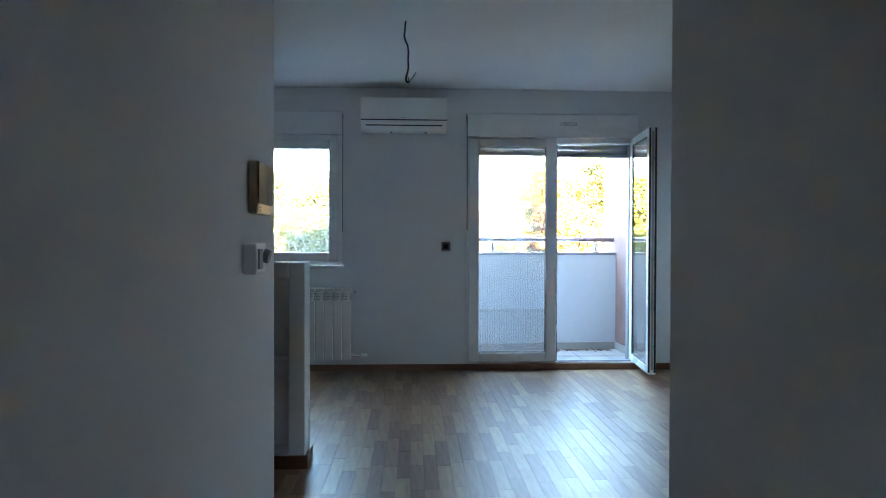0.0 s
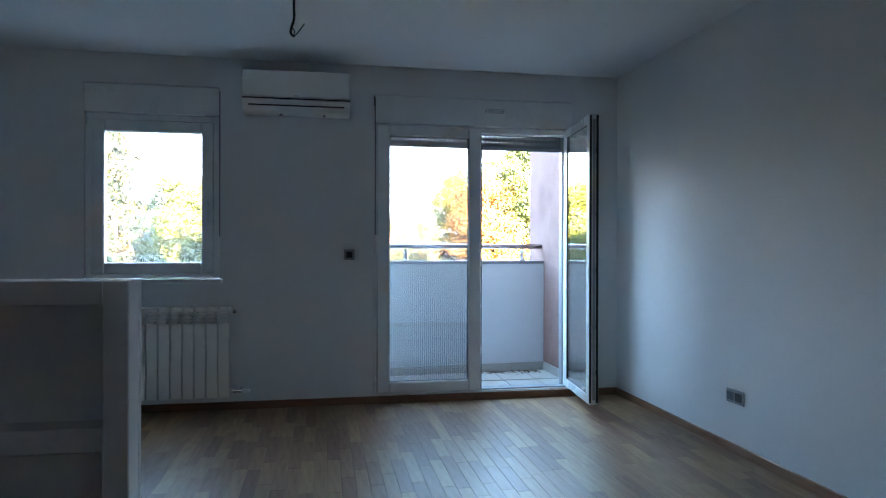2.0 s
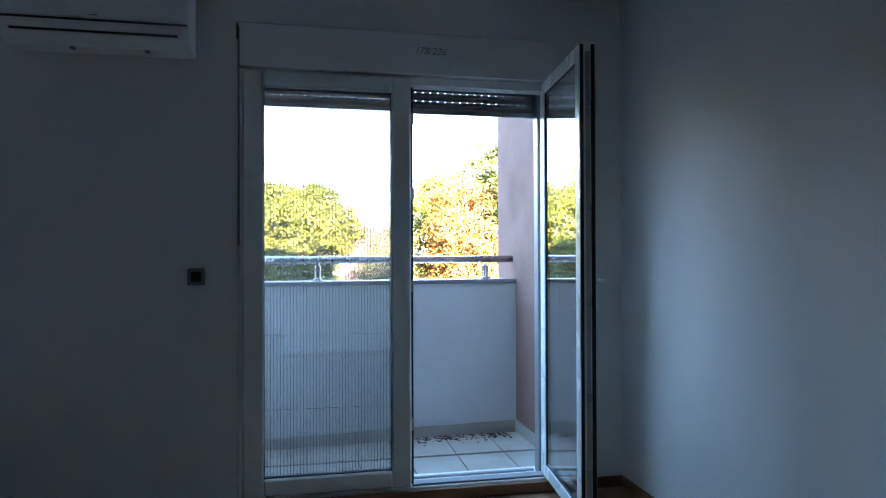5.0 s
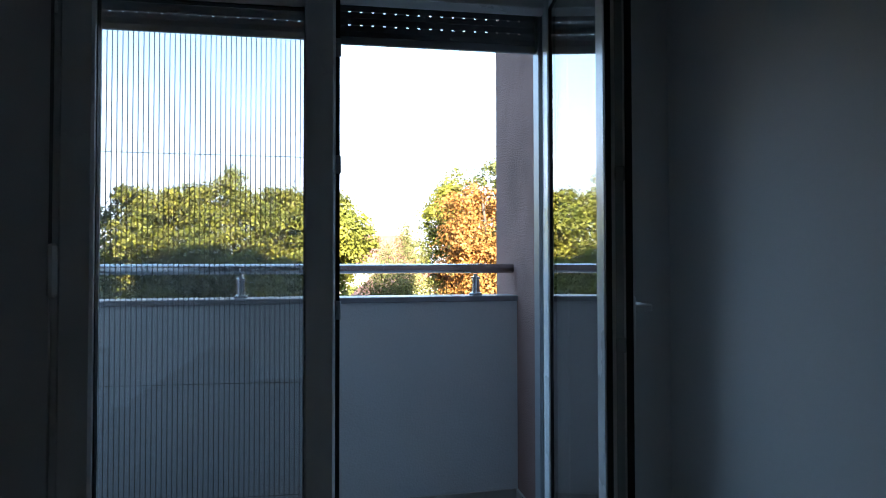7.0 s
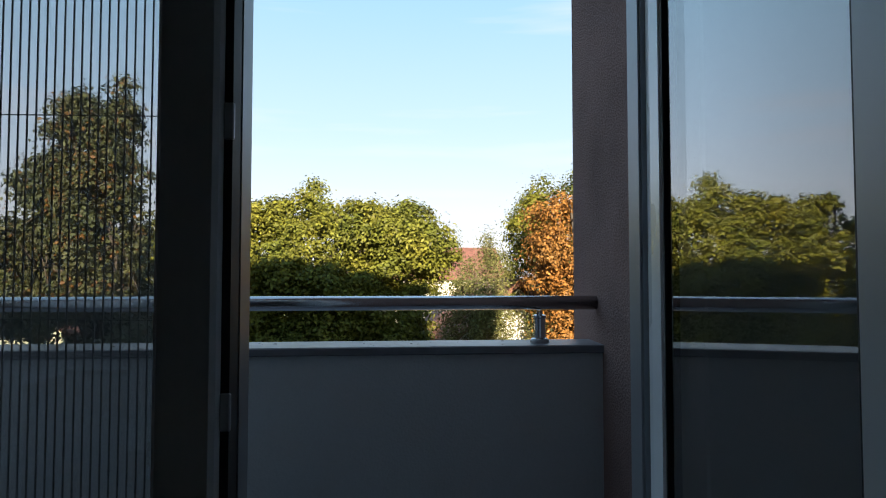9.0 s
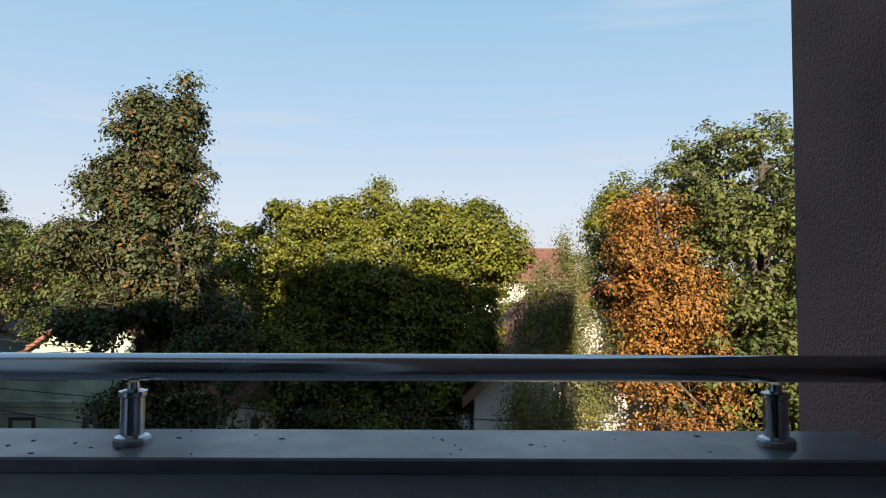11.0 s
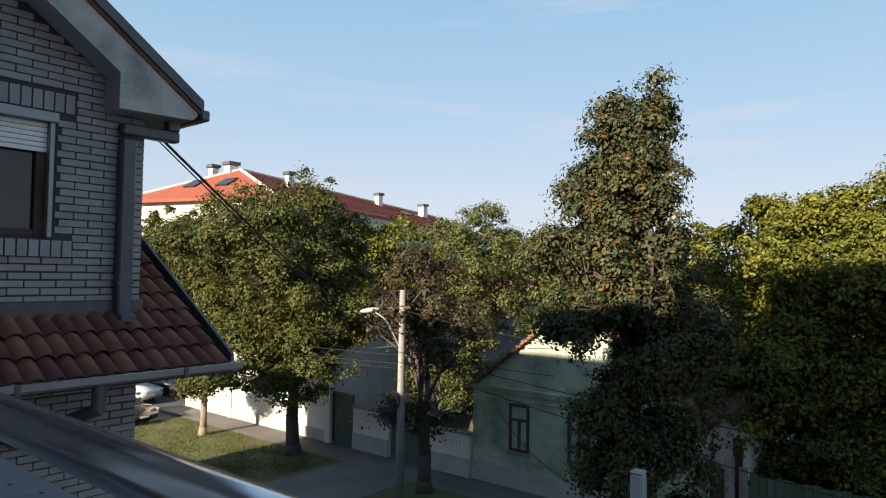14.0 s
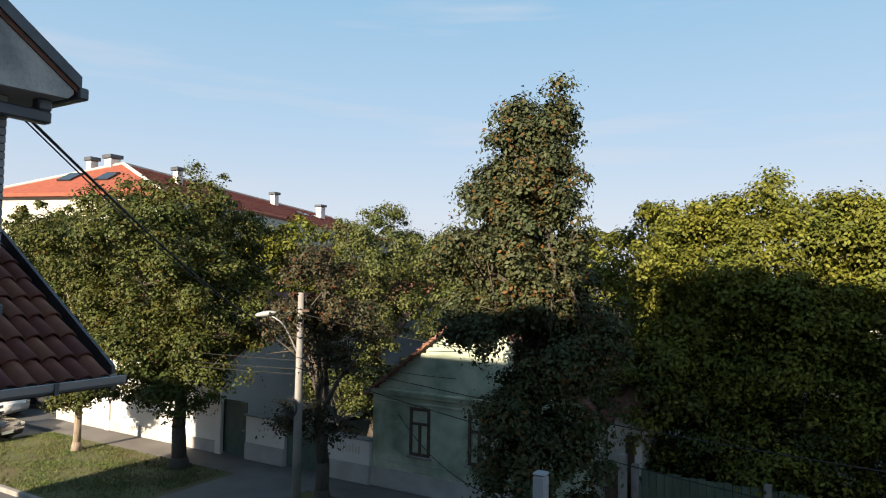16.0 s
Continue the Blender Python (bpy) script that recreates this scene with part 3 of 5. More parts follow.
sw = thing("light_switch", (0.26, W, 1.138), "grey framed rocker switch on the wall", "switch")
part("surround", boxes((0.22, 0.30, W - 0.01, W - 0.001, 1.098, 1.178), bevel=0.003), GREYP, sw)
part("rocker", boxes((0.237, 0.283, W - 0.014, W - 0.01, 1.115, 1.161), bevel=0.002), DARKP, sw, "black rocker")
so = thing("wall_socket", (2.425, 4.62, 0.33), "grey double wall socket with black inserts", "socket")
part("surround", boxes((2.415, 2.4245, 4.54, 4.70, 0.29, 0.37), bevel=0.003), GREYP, so)
for y in (4.553, 4.628):
    part("insert", boxes((2.411, 2.4165, y, y + 0.06, 0.305, 0.355), bevel=0.002), DARKP, so, "black insert")
    # solid black discs paint the shade inside the pin holes
    for k in (0.018, 0.042):
        part("pin_hole_shade", rod((2.4105, y + k, 0.33), (2.4125, y + k, 0.33), 0.004, n=8), BLACK, so)

# half-height partition with two niches
PX0, PX1, PY0, PY1, PZ = -1.6, -0.6, 3.62, 3.785, 1.074
ni = thing("niche_partition", (-1.1, 3.7, 0), "white half-height partition with shallow open niches", "partition")
part("back_panel", boxes((PX0, PX1, PY1 - 0.04, PY1, 0, PZ), bevel=0.004), PAINT, ni)
for x0, x1 in ((PX0, PX0 + 0.09), (PX1 - 0.085, PX1)):
    part("upright", boxes((x0, x1, PY0, PY1 - 0.041, 0, PZ), bevel=0.004), PAINT, ni)
for z0, z1 in ((0, 0.085), (0.48, 0.565), (0.99, PZ)):
    part("shelf", boxes((PX0 + 0.09, PX1 - 0.085, PY0 + 0.001, PY1 - 0.041, z0, z1), bevel=0.003), PAINT, ni)
part("baseboard", boxes((PX1 + 0.001, PX1 + 0.016, PY0 - 0.01, PY1 + 0.01, 0, 0.07), (PX0, PX1 + 0.016, PY0 - 0.016, PY0 - 0.001, 0, 0.07), bevel=0.003), OAKTRIM, ni)

ic = thing("intercom", (-0.48, 2.09, 1.35), "champagne framed video intercom panel with a glossy screen", "intercom")
GOLD = mat("champagne_plastic", (0.50, 0.40, 0.27), 0.35, 0.04, 4, 80, 0.0, metal=0.3)
SCREENGL = mat("glossy_screen", (0.012, 0.014, 0.013), 0.04, 0.02, 3, 20, 0.0, spec=1.0, coat=1.0)
part("housing", boxes((-0.479, -0.452, 1.955, 2.125, 1.258, 1.402), bevel=0.006, seg=2), GOLD, ic)
part("screen", boxes((-0.4525, -0.450, 1.96, 2.12, 1.286, 1.398), bevel=0.001), SCREENGL, ic, "black glossy screen")
part("call_mark", boxes((-0.452, -0.451, 1.975, 1.99, 1.274, 1.277), (-0.452, -0.451, 1.975, 1.99, 1.267, 1.270)), DARKP, ic)
th = thing("thermostat", (-0.48, 2.0, 1.13), "white wall thermostat with a round dial", "thermostat")
part("housing", boxes((-0.479, -0.442, 1.895, 2.01, 1.098, 1.18), bevel=0.006, seg=2), PLASTIC, th)
part("dial", rod((-0.443, 1.985, 1.146), (-0.428, 1.985, 1.142), 0.02, 0.018, n=24), GREYP, th, "grey dial")
part("slider", boxes((-0.443, -0.437, 1.912, 1.95, 1.112, 1.165), bevel=0.002), GREYP, th)
ls = thing("light_switch", (-0.48, 2.13, 1.13), "champagne framed rocker switch beside the thermostat", "switch")
part("surround", boxes((-0.479, -0.468, 2.015, 2.09, 1.096, 1.174), bevel=0.003), GREYP, ls)
part("rocker", boxes((-0.468, -0.463, 2.024, 2.081, 1.108, 1.162), bevel=0.002), GOLD, ls, "champagne rocker")


# ---- balcony ----
BX0, BX1, CAPZ = -0.75, 2.218, 1.066
structure("balcony_floor", boxes((BX0 - 0.2, BX1 + 0.2, WOUT, 7.33, -0.3, -0.02)), CONCRETE, "concrete balcony slab", "floor")
structure("wall_balcony_side", boxes((BX1, BX1 + 0.25, WOUT, 7.85, -5.3, 5.6)), PINK, "coarse mauve rendered side wall of the balcony", "wall")
structure("wall_balcony_far", boxes((BX0 - 0.18, BX0, WOUT, 7.30, -5.3, 1.035)), PINK, "coarse mauve rendered end wall of the balcony", "wall")
parapet = structure("parapet", boxes((BX0, BX1 + 0.1, 7.345, 7.525, -0.5, 1.038)), WHITE_RENDER, "white rendered balcony parapet", "parapet")
parapet_cap = structure("parapet_cap", boxes((BX0 - 0.18, BX1 + 0.09, 7.33, 7.545, 1.038, CAPZ), bevel=0.004), GRANITE, "dusty grey granite capping on the parapet", "capping")
parapet_skirting = structure("balcony_skirting", boxes((BX0, BX1 + 0.06, 7.333, 7.344, -0.02, 0.07)), TILE, "grey tile skirting along the parapet", "skirting")
structure("balcony_skirting", boxes((BX1 - 0.012, BX1 - 0.001, WOUT, 7.42, -0.02, 0.07)), TILE, "grey tile skirting of the balcony", "skirting")
tiles = thing("balcony_tiles", (0.7, 6.85, -0.02), "dusty beige balcony floor tiles with debris", "tiles", kind="structure")
tx = BX0
while tx < BX1 - 0.02:
    for ty in (6.505, 6.95):
        w = min(0.30, BX1 - tx)
        part("tile", boxes((tx + 0.001, tx + w - 0.001, ty, ty + 0.41, -0.02, -0.006), bevel=0.0015), TILE, tiles)
    tx += 0.304
rng = random.Random(5)
bm = bmesh.new()
for i in range(220):
    x, y = rng.uniform(1.45, 2.14), 7.36 - abs(rng.gauss(0, 0.07))
    s = rng.uniform(0.003, 0.011)
    bmesh.ops.create_icosphere(bm, subdivisions=1, radius=s, matrix=pose(x, y, -0.005, 0, 0, rng.uniform(0, 180)) @ Matrix.Diagonal((1.6, 0.8, 0.5, 1)))
tagged(part("dry_debris", bm, OLDWOOD), "dry leaf crumbs and dirt in the balcony corner", "debris", kind="stuff")

rail = thing("balcony_railing", (0.7, 7.427, CAPZ), "brushed steel handrail on short posts above the parapet", "railing")
part("handrail", rod((BX0 - 0.1, 7.427, 1.206), (BX1 + 0.045, 7.427, 1.206), 0.025, n=32), STEEL, rail, smooth=True)
part("wall_flange", rod((BX1 + 0.035, 7.427, 1.206), (BX1 + 0.07, 7.427, 1.206), 0.029, n=24), ZINC, rail)
for x in (2.016, 0.833, -0.35):
    post = part("post", lathe((x, 7.427, CAPZ), [(0, 0.03), (0.014, 0.03), (0.018, 0.0215), (0.085, 0.0215), (0.088, 0.025), (0.096, 0.025), (0.1, 0.012), (0.112, 0.011)], 24), STEEL, rail, smooth=False)
    part("base_ring", lathe((x, 7.427, CAPZ + 0.0005), [(0, 0.033), (0.009, 0.033), (0.013, 0.03)], 24), ZINC, post)

rng = random.Random(12)
bm = bmesh.new()
for i in range(46):
    x, y, s = rng.uniform(-0.2, 2.12), rng.uniform(7.35, 7.53), rng.uniform(0.001, 0.0045)
    bmesh.ops.create_icosphere(bm, subdivisions=1, radius=s, matrix=pose(x, y, CAPZ + 0.0005, 0, 0, rng.uniform(0, 180)) @ Matrix.Diagonal((1.8, 1, 0.4, 1)))
grit = tagged(part("cap_grit", bm, OLDWOOD), "specks of grit and dry dirt on the capping", "debris", kind="stuff")


# ---- outdoors: ground and street ----
FLAT = set(scene.objects) - {parapet, parapet_cap, parapet_skirting, rail, grit}
G = -5.3
YF = 25.0
structure("ground", boxes((-900, 900, -600, 1500, G - 1, G - 0.16)), SOIL, "earth of yards and distance", "ground")
structure("road", boxes((-120, 120, 11.5, 18.4, G - 0.5, G - 0.14)), ASPHALT, "worn asphalt street", "road")
structure("side_road", boxes((-60, -30.7, 18.41, 120, G - 0.5, G - 0.136), (-30.7, -28.4, 18.41, 23.6, G - 0.5, G - 0.136)), ASPHALT, "asphalt side street with parked cars", "road")
structure("pavement", boxes((-28.2, 60, 23.4, YF + 0.3, G - 0.5, G), (-30.7, -28.2, 23.6, YF + 0.3, G - 0.5, G)), PAVE, "dark asphalt footway", "pavement")
structure("lawn_strip", boxes((-28.2, 60, 18.55, 23.4, G - 0.5, G - 0.01)), TURF, "thin grass verge with bare patches", "verge")
structure("driveway", boxes((-16.9, -13.6, 18.4, 23.5, G - 0.3, G + 0.004)), PAVE, "asphalt crossing over the verge", "pavement")
structure("kerb", boxes(*[(-28.4 + i * 1.0, -27.412 + i * 1.0, 18.4, 18.55, G - 0.3, G + 0.01) for i in range(90)], bevel=0.01), KERB, "pale concrete kerb", "kerb")
structure("front_yard", boxes((-30, 20, 6.5, 11.5, G - 0.5, G)), PAVE, "paved strip in front of the block", "pavement")
rng = np.random.default_rng(3)
n = 26000
gx, gy = rng.uniform(-28.1, -17.2, n), rng.uniform(18.6, 23.35, n)
keep = rng.random(n) < np.clip(0.55 + 0.5 * np.sin(gx * 1.7) * np.cos(gy * 2.3), 0.15, 1)
gx, gy = gx[keep], gy[keep]
n = len(gx)
ang, hh, ww = rng.uniform(0, np.pi, n), rng.uniform(0.03, 0.075, n), rng.uniform(0.01, 0.024, n)
dx, dy = np.cos(ang) * ww, np.sin(ang) * ww
lean = rng.normal(0, 0.04, (n, 2))
tri = np.stack([np.stack([gx - dx, gy - dy, np.full(n, G - 0.012)], 1), np.stack([gx + dx, gy + dy, np.full(n, G - 0.012)], 1), np.stack([gx + lean[:, 0], gy + lean[:, 1], G + hh], 1)], 1).reshape(-1, 3)
tagged(raw_mesh("grass", tri.tolist(), np.arange(3 * n).reshape(-1, 3).tolist(), GRASS), "short patchy grass on the verge", "grass", kind="stuff")


# ---- our block and its neighbours, which shade the street ----
FLAT.add(structure("wall_block", boxes((-3.4, 4.7, -9, -1.8, G, 7.0), (2.62, 3.35, -1.8, 6.5, G, 8.9), (3.352, 4.7, -1.8, 6.5, G, 7.0), (-3.4, 2.62, -1.8, 6.48, 2.95, 8.9), (-3.4, 2.62, -1.8, 6.48, G, -0.35)), PINK, "mauve rendered body of the apartment block", "building"))


def gable_house(name, x0, x1, y0, y1, eave, ridge, along, wall, roofmat, label, over=0.35, bottom=G):
    """A house with a saddle roof; along: the ridge's axis."""
    t = thing(name, ((x0 + x1) / 2, (y0 + y1) / 2, bottom), label, "house")
    th = 0.16
    if along == 1:
        m = (x0 + x1) / 2
        part("wall", prism([(x0, bottom), (x1, bottom), (x1, eave), (m, ridge - th), (x0, eave)], 1, y0, y1), wall, t)
        s = (ridge - eave) / (m - x0)
        for sg, xe in ((-1, x0 - over), (1, x1 + over)):
            ze = eave - s * over
            part("roof", prism([(m, ridge), (xe, ze), (xe, ze + th), (m, ridge + th)], 1, y0 - over, y1 + over), roofmat, t)
    else:
        m = (y0 + y1) / 2
        part("wall", prism([(y0, bottom), (y1, bottom), (y1, eave), (m, ridge - th), (y0, eave)], 0, x0, x1), wall, t)
        s = (ridge - eave) / (m - y0)
        for ye in (y0 - over, y1 + over):
            ze = eave - s * over
            part("roof", prism([(m, ridge), (ye, ze), (ye, ze + th), (m, ridge + th)], 0, x0 - over, x1 + over), roofmat, t)
    return t


gable_house("row_house", -20.5, -12.62, -2, 8.5, 2.0, 4.6, 0, GREYWALL, OLDROOF, "plain terraced house further along the street")


# ---- brick neighbour ----
BXW, BYC = -4.294, 9.70
nb = thing("brick_house", (-8, 5, G), "white brick house with a dark-jointed gable and clay roofs", "house")
RS = 0.72
def rake(y):
    return 2.72 + (10.03 - y) * RS
wy0, wy1, wz0, wz1 = 7.9, 9.03, 1.64, 2.56
part("wall", prism([(0.5, G), (BYC, G), (BYC, 2.9), (4.8, rake(4.8) - 0.2), (0.5, 2.9)], 0, -12.4, BXW - 0.16), MORTAR, nb, "dark body of the wall")
for poly in ([(0.5, G), (BYC, G), (BYC, wz0), (0.5, wz0)], [(0.5, wz0), (wy0, wz0), (wy0, wz1), (0.5, wz1)], [(wy1, wz0), (BYC, wz0), (BYC, wz1), (wy1, wz1)], [(0.5, wz1), (BYC, wz1), (BYC, 2.9), (4.8, rake(4.8) - 0.2), (0.5, 2.9)]):
    part("mortar_bed", prism(poly, 0, BXW - 0.16, BXW - 0.012), MORTAR, nb, "recessed dark mortar behind the bricks")
RX = -4.06
roof = part("roof", prism([(10.05, rake(10.03) - 0.01), (10.05, rake(10.03) + 0.1), (4.8, rake(4.8) + 0.12), (0.0, rake(10.03) + 0.1), (0.0, rake(10.03)), (4.8, rake(4.8))], 0, -12.6, RX + 0.03), OLDROOF, nb)
part("verge_trim", prism([(10.06, rake(10.03) + 0.02), (10.06, rake(10.03) + 0.115), (4.8, rake(4.8) + 0.14), (4.8, rake(4.8) + 0.06)], 0, RX + 0.02, RX + 0.05), DARKMETAL, nb)
part("fascia", prism([(10.02, rake(10.03) - 0.02), (9.98, 2.66), (9.38, 2.64), (9.38, rake(9.38) - 0.27), (4.8, rake(4.8) - 0.27), (4.8, rake(4.8)), (10.02, rake(10.02))], 0, RX - 0.02, RX + 0.018), GREY_RENDER, nb, "weathered grey verge board")
part("soffit", prism([(9.38, rake(9.38) - 0.27), (4.8, rake(4.8) - 0.27), (4.8, rake(4.8) - 0.23), (9.38, rake(9.38) - 0.23)], 0, BXW, RX - 0.02), SOFFIT, nb)
part("eave_box", prism([(9.38, 2.64), (9.98, 2.66), (9.98, 2.72), (9.38, 2.95)], 0, -12.4, RX - 0.021), SOFFIT, nb, "boxed eave")
gt = part("roof_gutter", boxes((-12.4, RX + 0.05, 10.04, 10.12, 2.67, 2.76), bevel=0.012), DARKMETAL, nb, "dark sheet gutter")
dp = part("downpipe", boxes((BXW + 0.02, BXW + 0.115, 9.48, 9.59, 1.02, 2.45), bevel=0.012), DARKMETAL, nb, "dark square downpipe")
part("elbow", boxes((BXW + 0.02, BXW + 0.115, 9.48, 9.95, 2.48, 2.57), (BXW + 0.02, BXW + 0.115, 9.85, 9.95, 2.57, 2.66), bevel=0.012), DARKMETAL, dp)
part("outlet", boxes((BXW + 0.03, BXW + 0.19, 9.47, 9.60, 1.0, 1.07), bevel=0.012), DARKMETAL, dp)
part("band", boxes((BXW + 0.012, BXW + 0.122, 9.47, 9.60, 1.3, 1.32)), DARKMETAL, dp)
part("flashing", prism([(BXW + 0.005, 1.02), (BXW + 0.022, 1.02), (BXW + 0.028, 1.165), (BXW + 0.005, 1.175)], 1, 4.0, BYC + 0.02), DARKMETAL, nb, "dark sheet flashing")
# window in the brick wall
bw = part("window", boxes((BXW - 0.13, BXW - 0.06, wy0, wy0 + 0.07, wz0, wz1), (BXW - 0.13, BXW - 0.06, wy1 - 0.1, wy1 - 0.03, wz0, wz1), (BXW - 0.13, BXW - 0.06, wy0 + 0.07, wy1 - 0.1, wz0, wz0 + 0.06), (BXW - 0.13, BXW - 0.06, (wy0 + wy1) / 2 - 0.04, (wy0 + wy1) / 2 + 0.04, wz0 + 0.06, wz1), bevel=0.006), OLDWOOD, nb, "dark brown wooden window")
part("pane", boxes((BXW - 0.11, BXW - 0.1, wy0 + 0.03, wy1 - 0.05, wz0 + 0.03, 2.4)), PANE, bw)
for k in range(6):
    part("shutter_slat", boxes((BXW - 0.055, BXW - 0.04, wy0 + 0.02, wy1 - 0.035, 2.27 + k * 0.037, 2.303 + k * 0.037), bevel=0.004), PLASTIC, bw, "grey roller shutter slat")
part("shutter_rail", boxes((BXW - 0.06, BXW + 0.012, wy1 - 0.035, wy1, wz0, 2.49), (BXW - 0.08, BXW + 0.03, wy0, wy1 + 0.02, 2.49, 2.565), bevel=0.005), ALU, bw, "grey shutter rail and box")

# lean-to roof of clay pantiles
LS, LX, LZ = 0.62, -3.68, 0.70
lt = thing("lean_to_roof", (-4.2, 8.5, 0.7), "red clay pantile lean-to roof along the brick wall", "roof")
def lean(x):
    return LZ + (LX - x) * LS
part("decking", prism([(LX, LZ - 0.06), (-5.25, lean(-5.25) - 0.06), (-5.25, lean(-5.25) - 0.1), (LX, LZ - 0.1)], 1, 5.9, 10.16), OLDWOOD, lt)
part("verge_board", prism([(LX, LZ - 0.12), (-5.3, lean(-5.3) - 0.12), (-5.3, lean(-5.3) + 0.06), (LX, LZ + 0.05)], 1, 10.165, 10.19), DARKMETAL, lt)
# one pantile: a shallow S across, pulled down the slope
cosS, sinS = 1 / math.hypot(1, LS), LS / math.hypot(1, LS)
TW, TL = 0.125, 0.25
prof = [(u / 8 * TW, 0.042 * math.sin(math.pi * u / 8) ** 0.8) for u in range(9)]
vs, fs = [], []
for k, (d, lift) in enumerate(((0, 0.035), (TL + 0.04, 0.0))):
    for y, h in prof:
        for top in (0.016, 0.0):
            vs.append((-d * cosS - (h + lift + top) * -sinS, y, d * sinS + (h + lift + top) * cosS))
for i in range(8):
    a, b = i * 2, 18 + i * 2
    fs += [(a, a + 2, b + 2, b), (a + 1, b + 1, b + 3, a + 3), (a, a + 1, a + 3, a + 2)]
tile_me = bpy.data.meshes.new("pantile")
tile_me.from_pydata(vs, [], fs)
for p in tile_me.polygons:
    p.use_smooth = True
tile_me.materials.append(CLAY)
rng = random.Random(8)
for r in range(8):
    x = LX + 0.03 - r * TL * cosS
    y = 10.0
    while y > 6.6:
        if r < 4 and x > BXW + 0.2 or y > BYC - 0.02:
            ob = link("pantile", tile_me, None, lt)
            ob.matrix_basis = pose(x + rng.uniform(-0.006, 0.006), y, lean(x) - 0.045, 0, rng.uniform(-1.5, 1.5), rng.uniform(-1.5, 1.5))
        y -= TW - 0.005
GUT = thing("gutter", (-3.6, 8.0, 0.6), "grey zinc half-round gutter under the pantiles", "gutter")
prof = [(LX + 0.0, 0.69), (LX + 0.0, 0.645), (LX + 0.03, 0.625), (LX + 0.09, 0.625), (LX + 0.115, 0.645), (LX + 0.12, 0.69), (LX + 0.11, 0.694), (LX + 0.105, 0.653), (LX + 0.08, 0.637), (LX + 0.035, 0.637), (LX + 0.012, 0.653), (LX + 0.01, 0.69)]
part("channel", prism(prof, 1, 5.9, 10.2), ALU, GUT)
for y in (7.5, 8.6, 9.7):
    part("bracket", boxes((LX - 0.005, LX + 0.127, y, y + 0.03, 0.617, 0.625), (LX + 0.121, LX + 0.128, y, y + 0.03, 0.625, 0.695)), DARKMETAL, GUT)
part("fall_pipe", rod((LX + 0.06, 9.12, 0.63), (LX + 0.06, 9.12, 0.46), 0.045, n=16), DARKMETAL, GUT)
part("fall_pipe", rod((LX + 0.06, 9.14, 0.47), (BXW + 0.06, 8.8, 0.2), 0.045, n=16), DARKMETAL, GUT)


# ---- trees ----
LEAF_RNG = np.random.default_rng(11)


def leaves(blobs, count, size, droop=0.0, clump=0.45):
    """Leaf quads in clumps on the lobes of ellipsoids (x, y, z, rx, ry, rz, share)."""
    R = LEAF_RNG
    tot = sum(b[6] for b in blobs)
    pts, out = [], []
    for x, y, z, rx, ry, rz, share in blobs:
        n = int(1.35 * count * share / tot)
        axes, mid = np.array([rx, ry, rz]) * 1.1, np.array([x, y, z])
        nl = int(17 + 7 * min(rx, 3))
        ld = R.normal(size=(nl, 3))
        ld /= np.linalg.norm(ld, axis=1)[:, None]
        lobe = ld * R.uniform(0.5, 0.8, nl)[:, None]
        lr = R.uniform(0.24, 0.44, nl)
        nc = max(10, n // 100)
        pick = R.integers(0, nl, nc)
        d = R.normal(size=(nc, 3)) + ld[pick] * 0.9
        d /= np.linalg.norm(d, axis=1)[:, None]
        reach = R.uniform(0.45, 1.05, nc) + (R.random(nc) < 0.10) * R.uniform(0.1, 0.5, nc)
        cen = (lobe[pick] + d * (lr[pick] * reach)[:, None]) * axes + mid
        k = R.integers(0, nc, n)
        ball = R.normal(size=(n, 3))
        off = ball * clump * R.uniform(0.3, 0.75, nc)[k][:, None] * np.array([0.8, 0.8, 0.5])
        off[:, 2] -= np.hypot(off[:, 0], off[:, 1]) * 0.3 + droop * R.random(n)
        pts.append(cen[k] + off)
        out.append(ball / np.linalg.norm(ball, axis=1)[:, None] * 0.75 + d[k] * 0.35)
    p, o = np.concatenate(pts), np.concatenate(out)
    n = len(p)
    nor = o + np.array([0, 0, 0.35]) + R.normal(size=(n, 3)) * 0.3
    nor /= np.linalg.norm(nor, axis=1)[:, None]
    a = np.cross(nor, R.normal(size=(n, 3)))
    a /= np.linalg.norm(a, axis=1)[:, None]
    b = np.cross(nor, a)
    s = (0.8 * size * R.uniform(0.55, 1.3, n))[:, None]
    fold = nor * s * 0.22
    v = np.stack([p - a * s, p - b * s * 0.62 + fold, p + a * s, p + b * s * 0.62 + fold], 1).reshape(-1, 3)
    i = np.arange(n)[:, None] * 4
    f = np.concatenate([i + np.array([0, 1, 2]), i + np.array([0, 2, 3])], 1).reshape(-1, 3)
    return v, f


def leaf_mesh(name, v, f, material, parent, label=""):
    me = bpy.data.meshes.new(name)
    me.vertices.add(len(v))
    me.vertices.foreach_set("co", np.ascontiguousarray(v, dtype=np.float32).ravel())
    me.loops.add(f.size)
    me.loops.foreach_set("vertex_index", f.ravel().astype(np.int32))
    me.polygons.add(len(f))
    me.polygons.foreach_set("loop_start", np.arange(0, f.size, 3, dtype=np.int32))
    me.update(calc_edges=True)
    return link(name, me, material, parent, label)


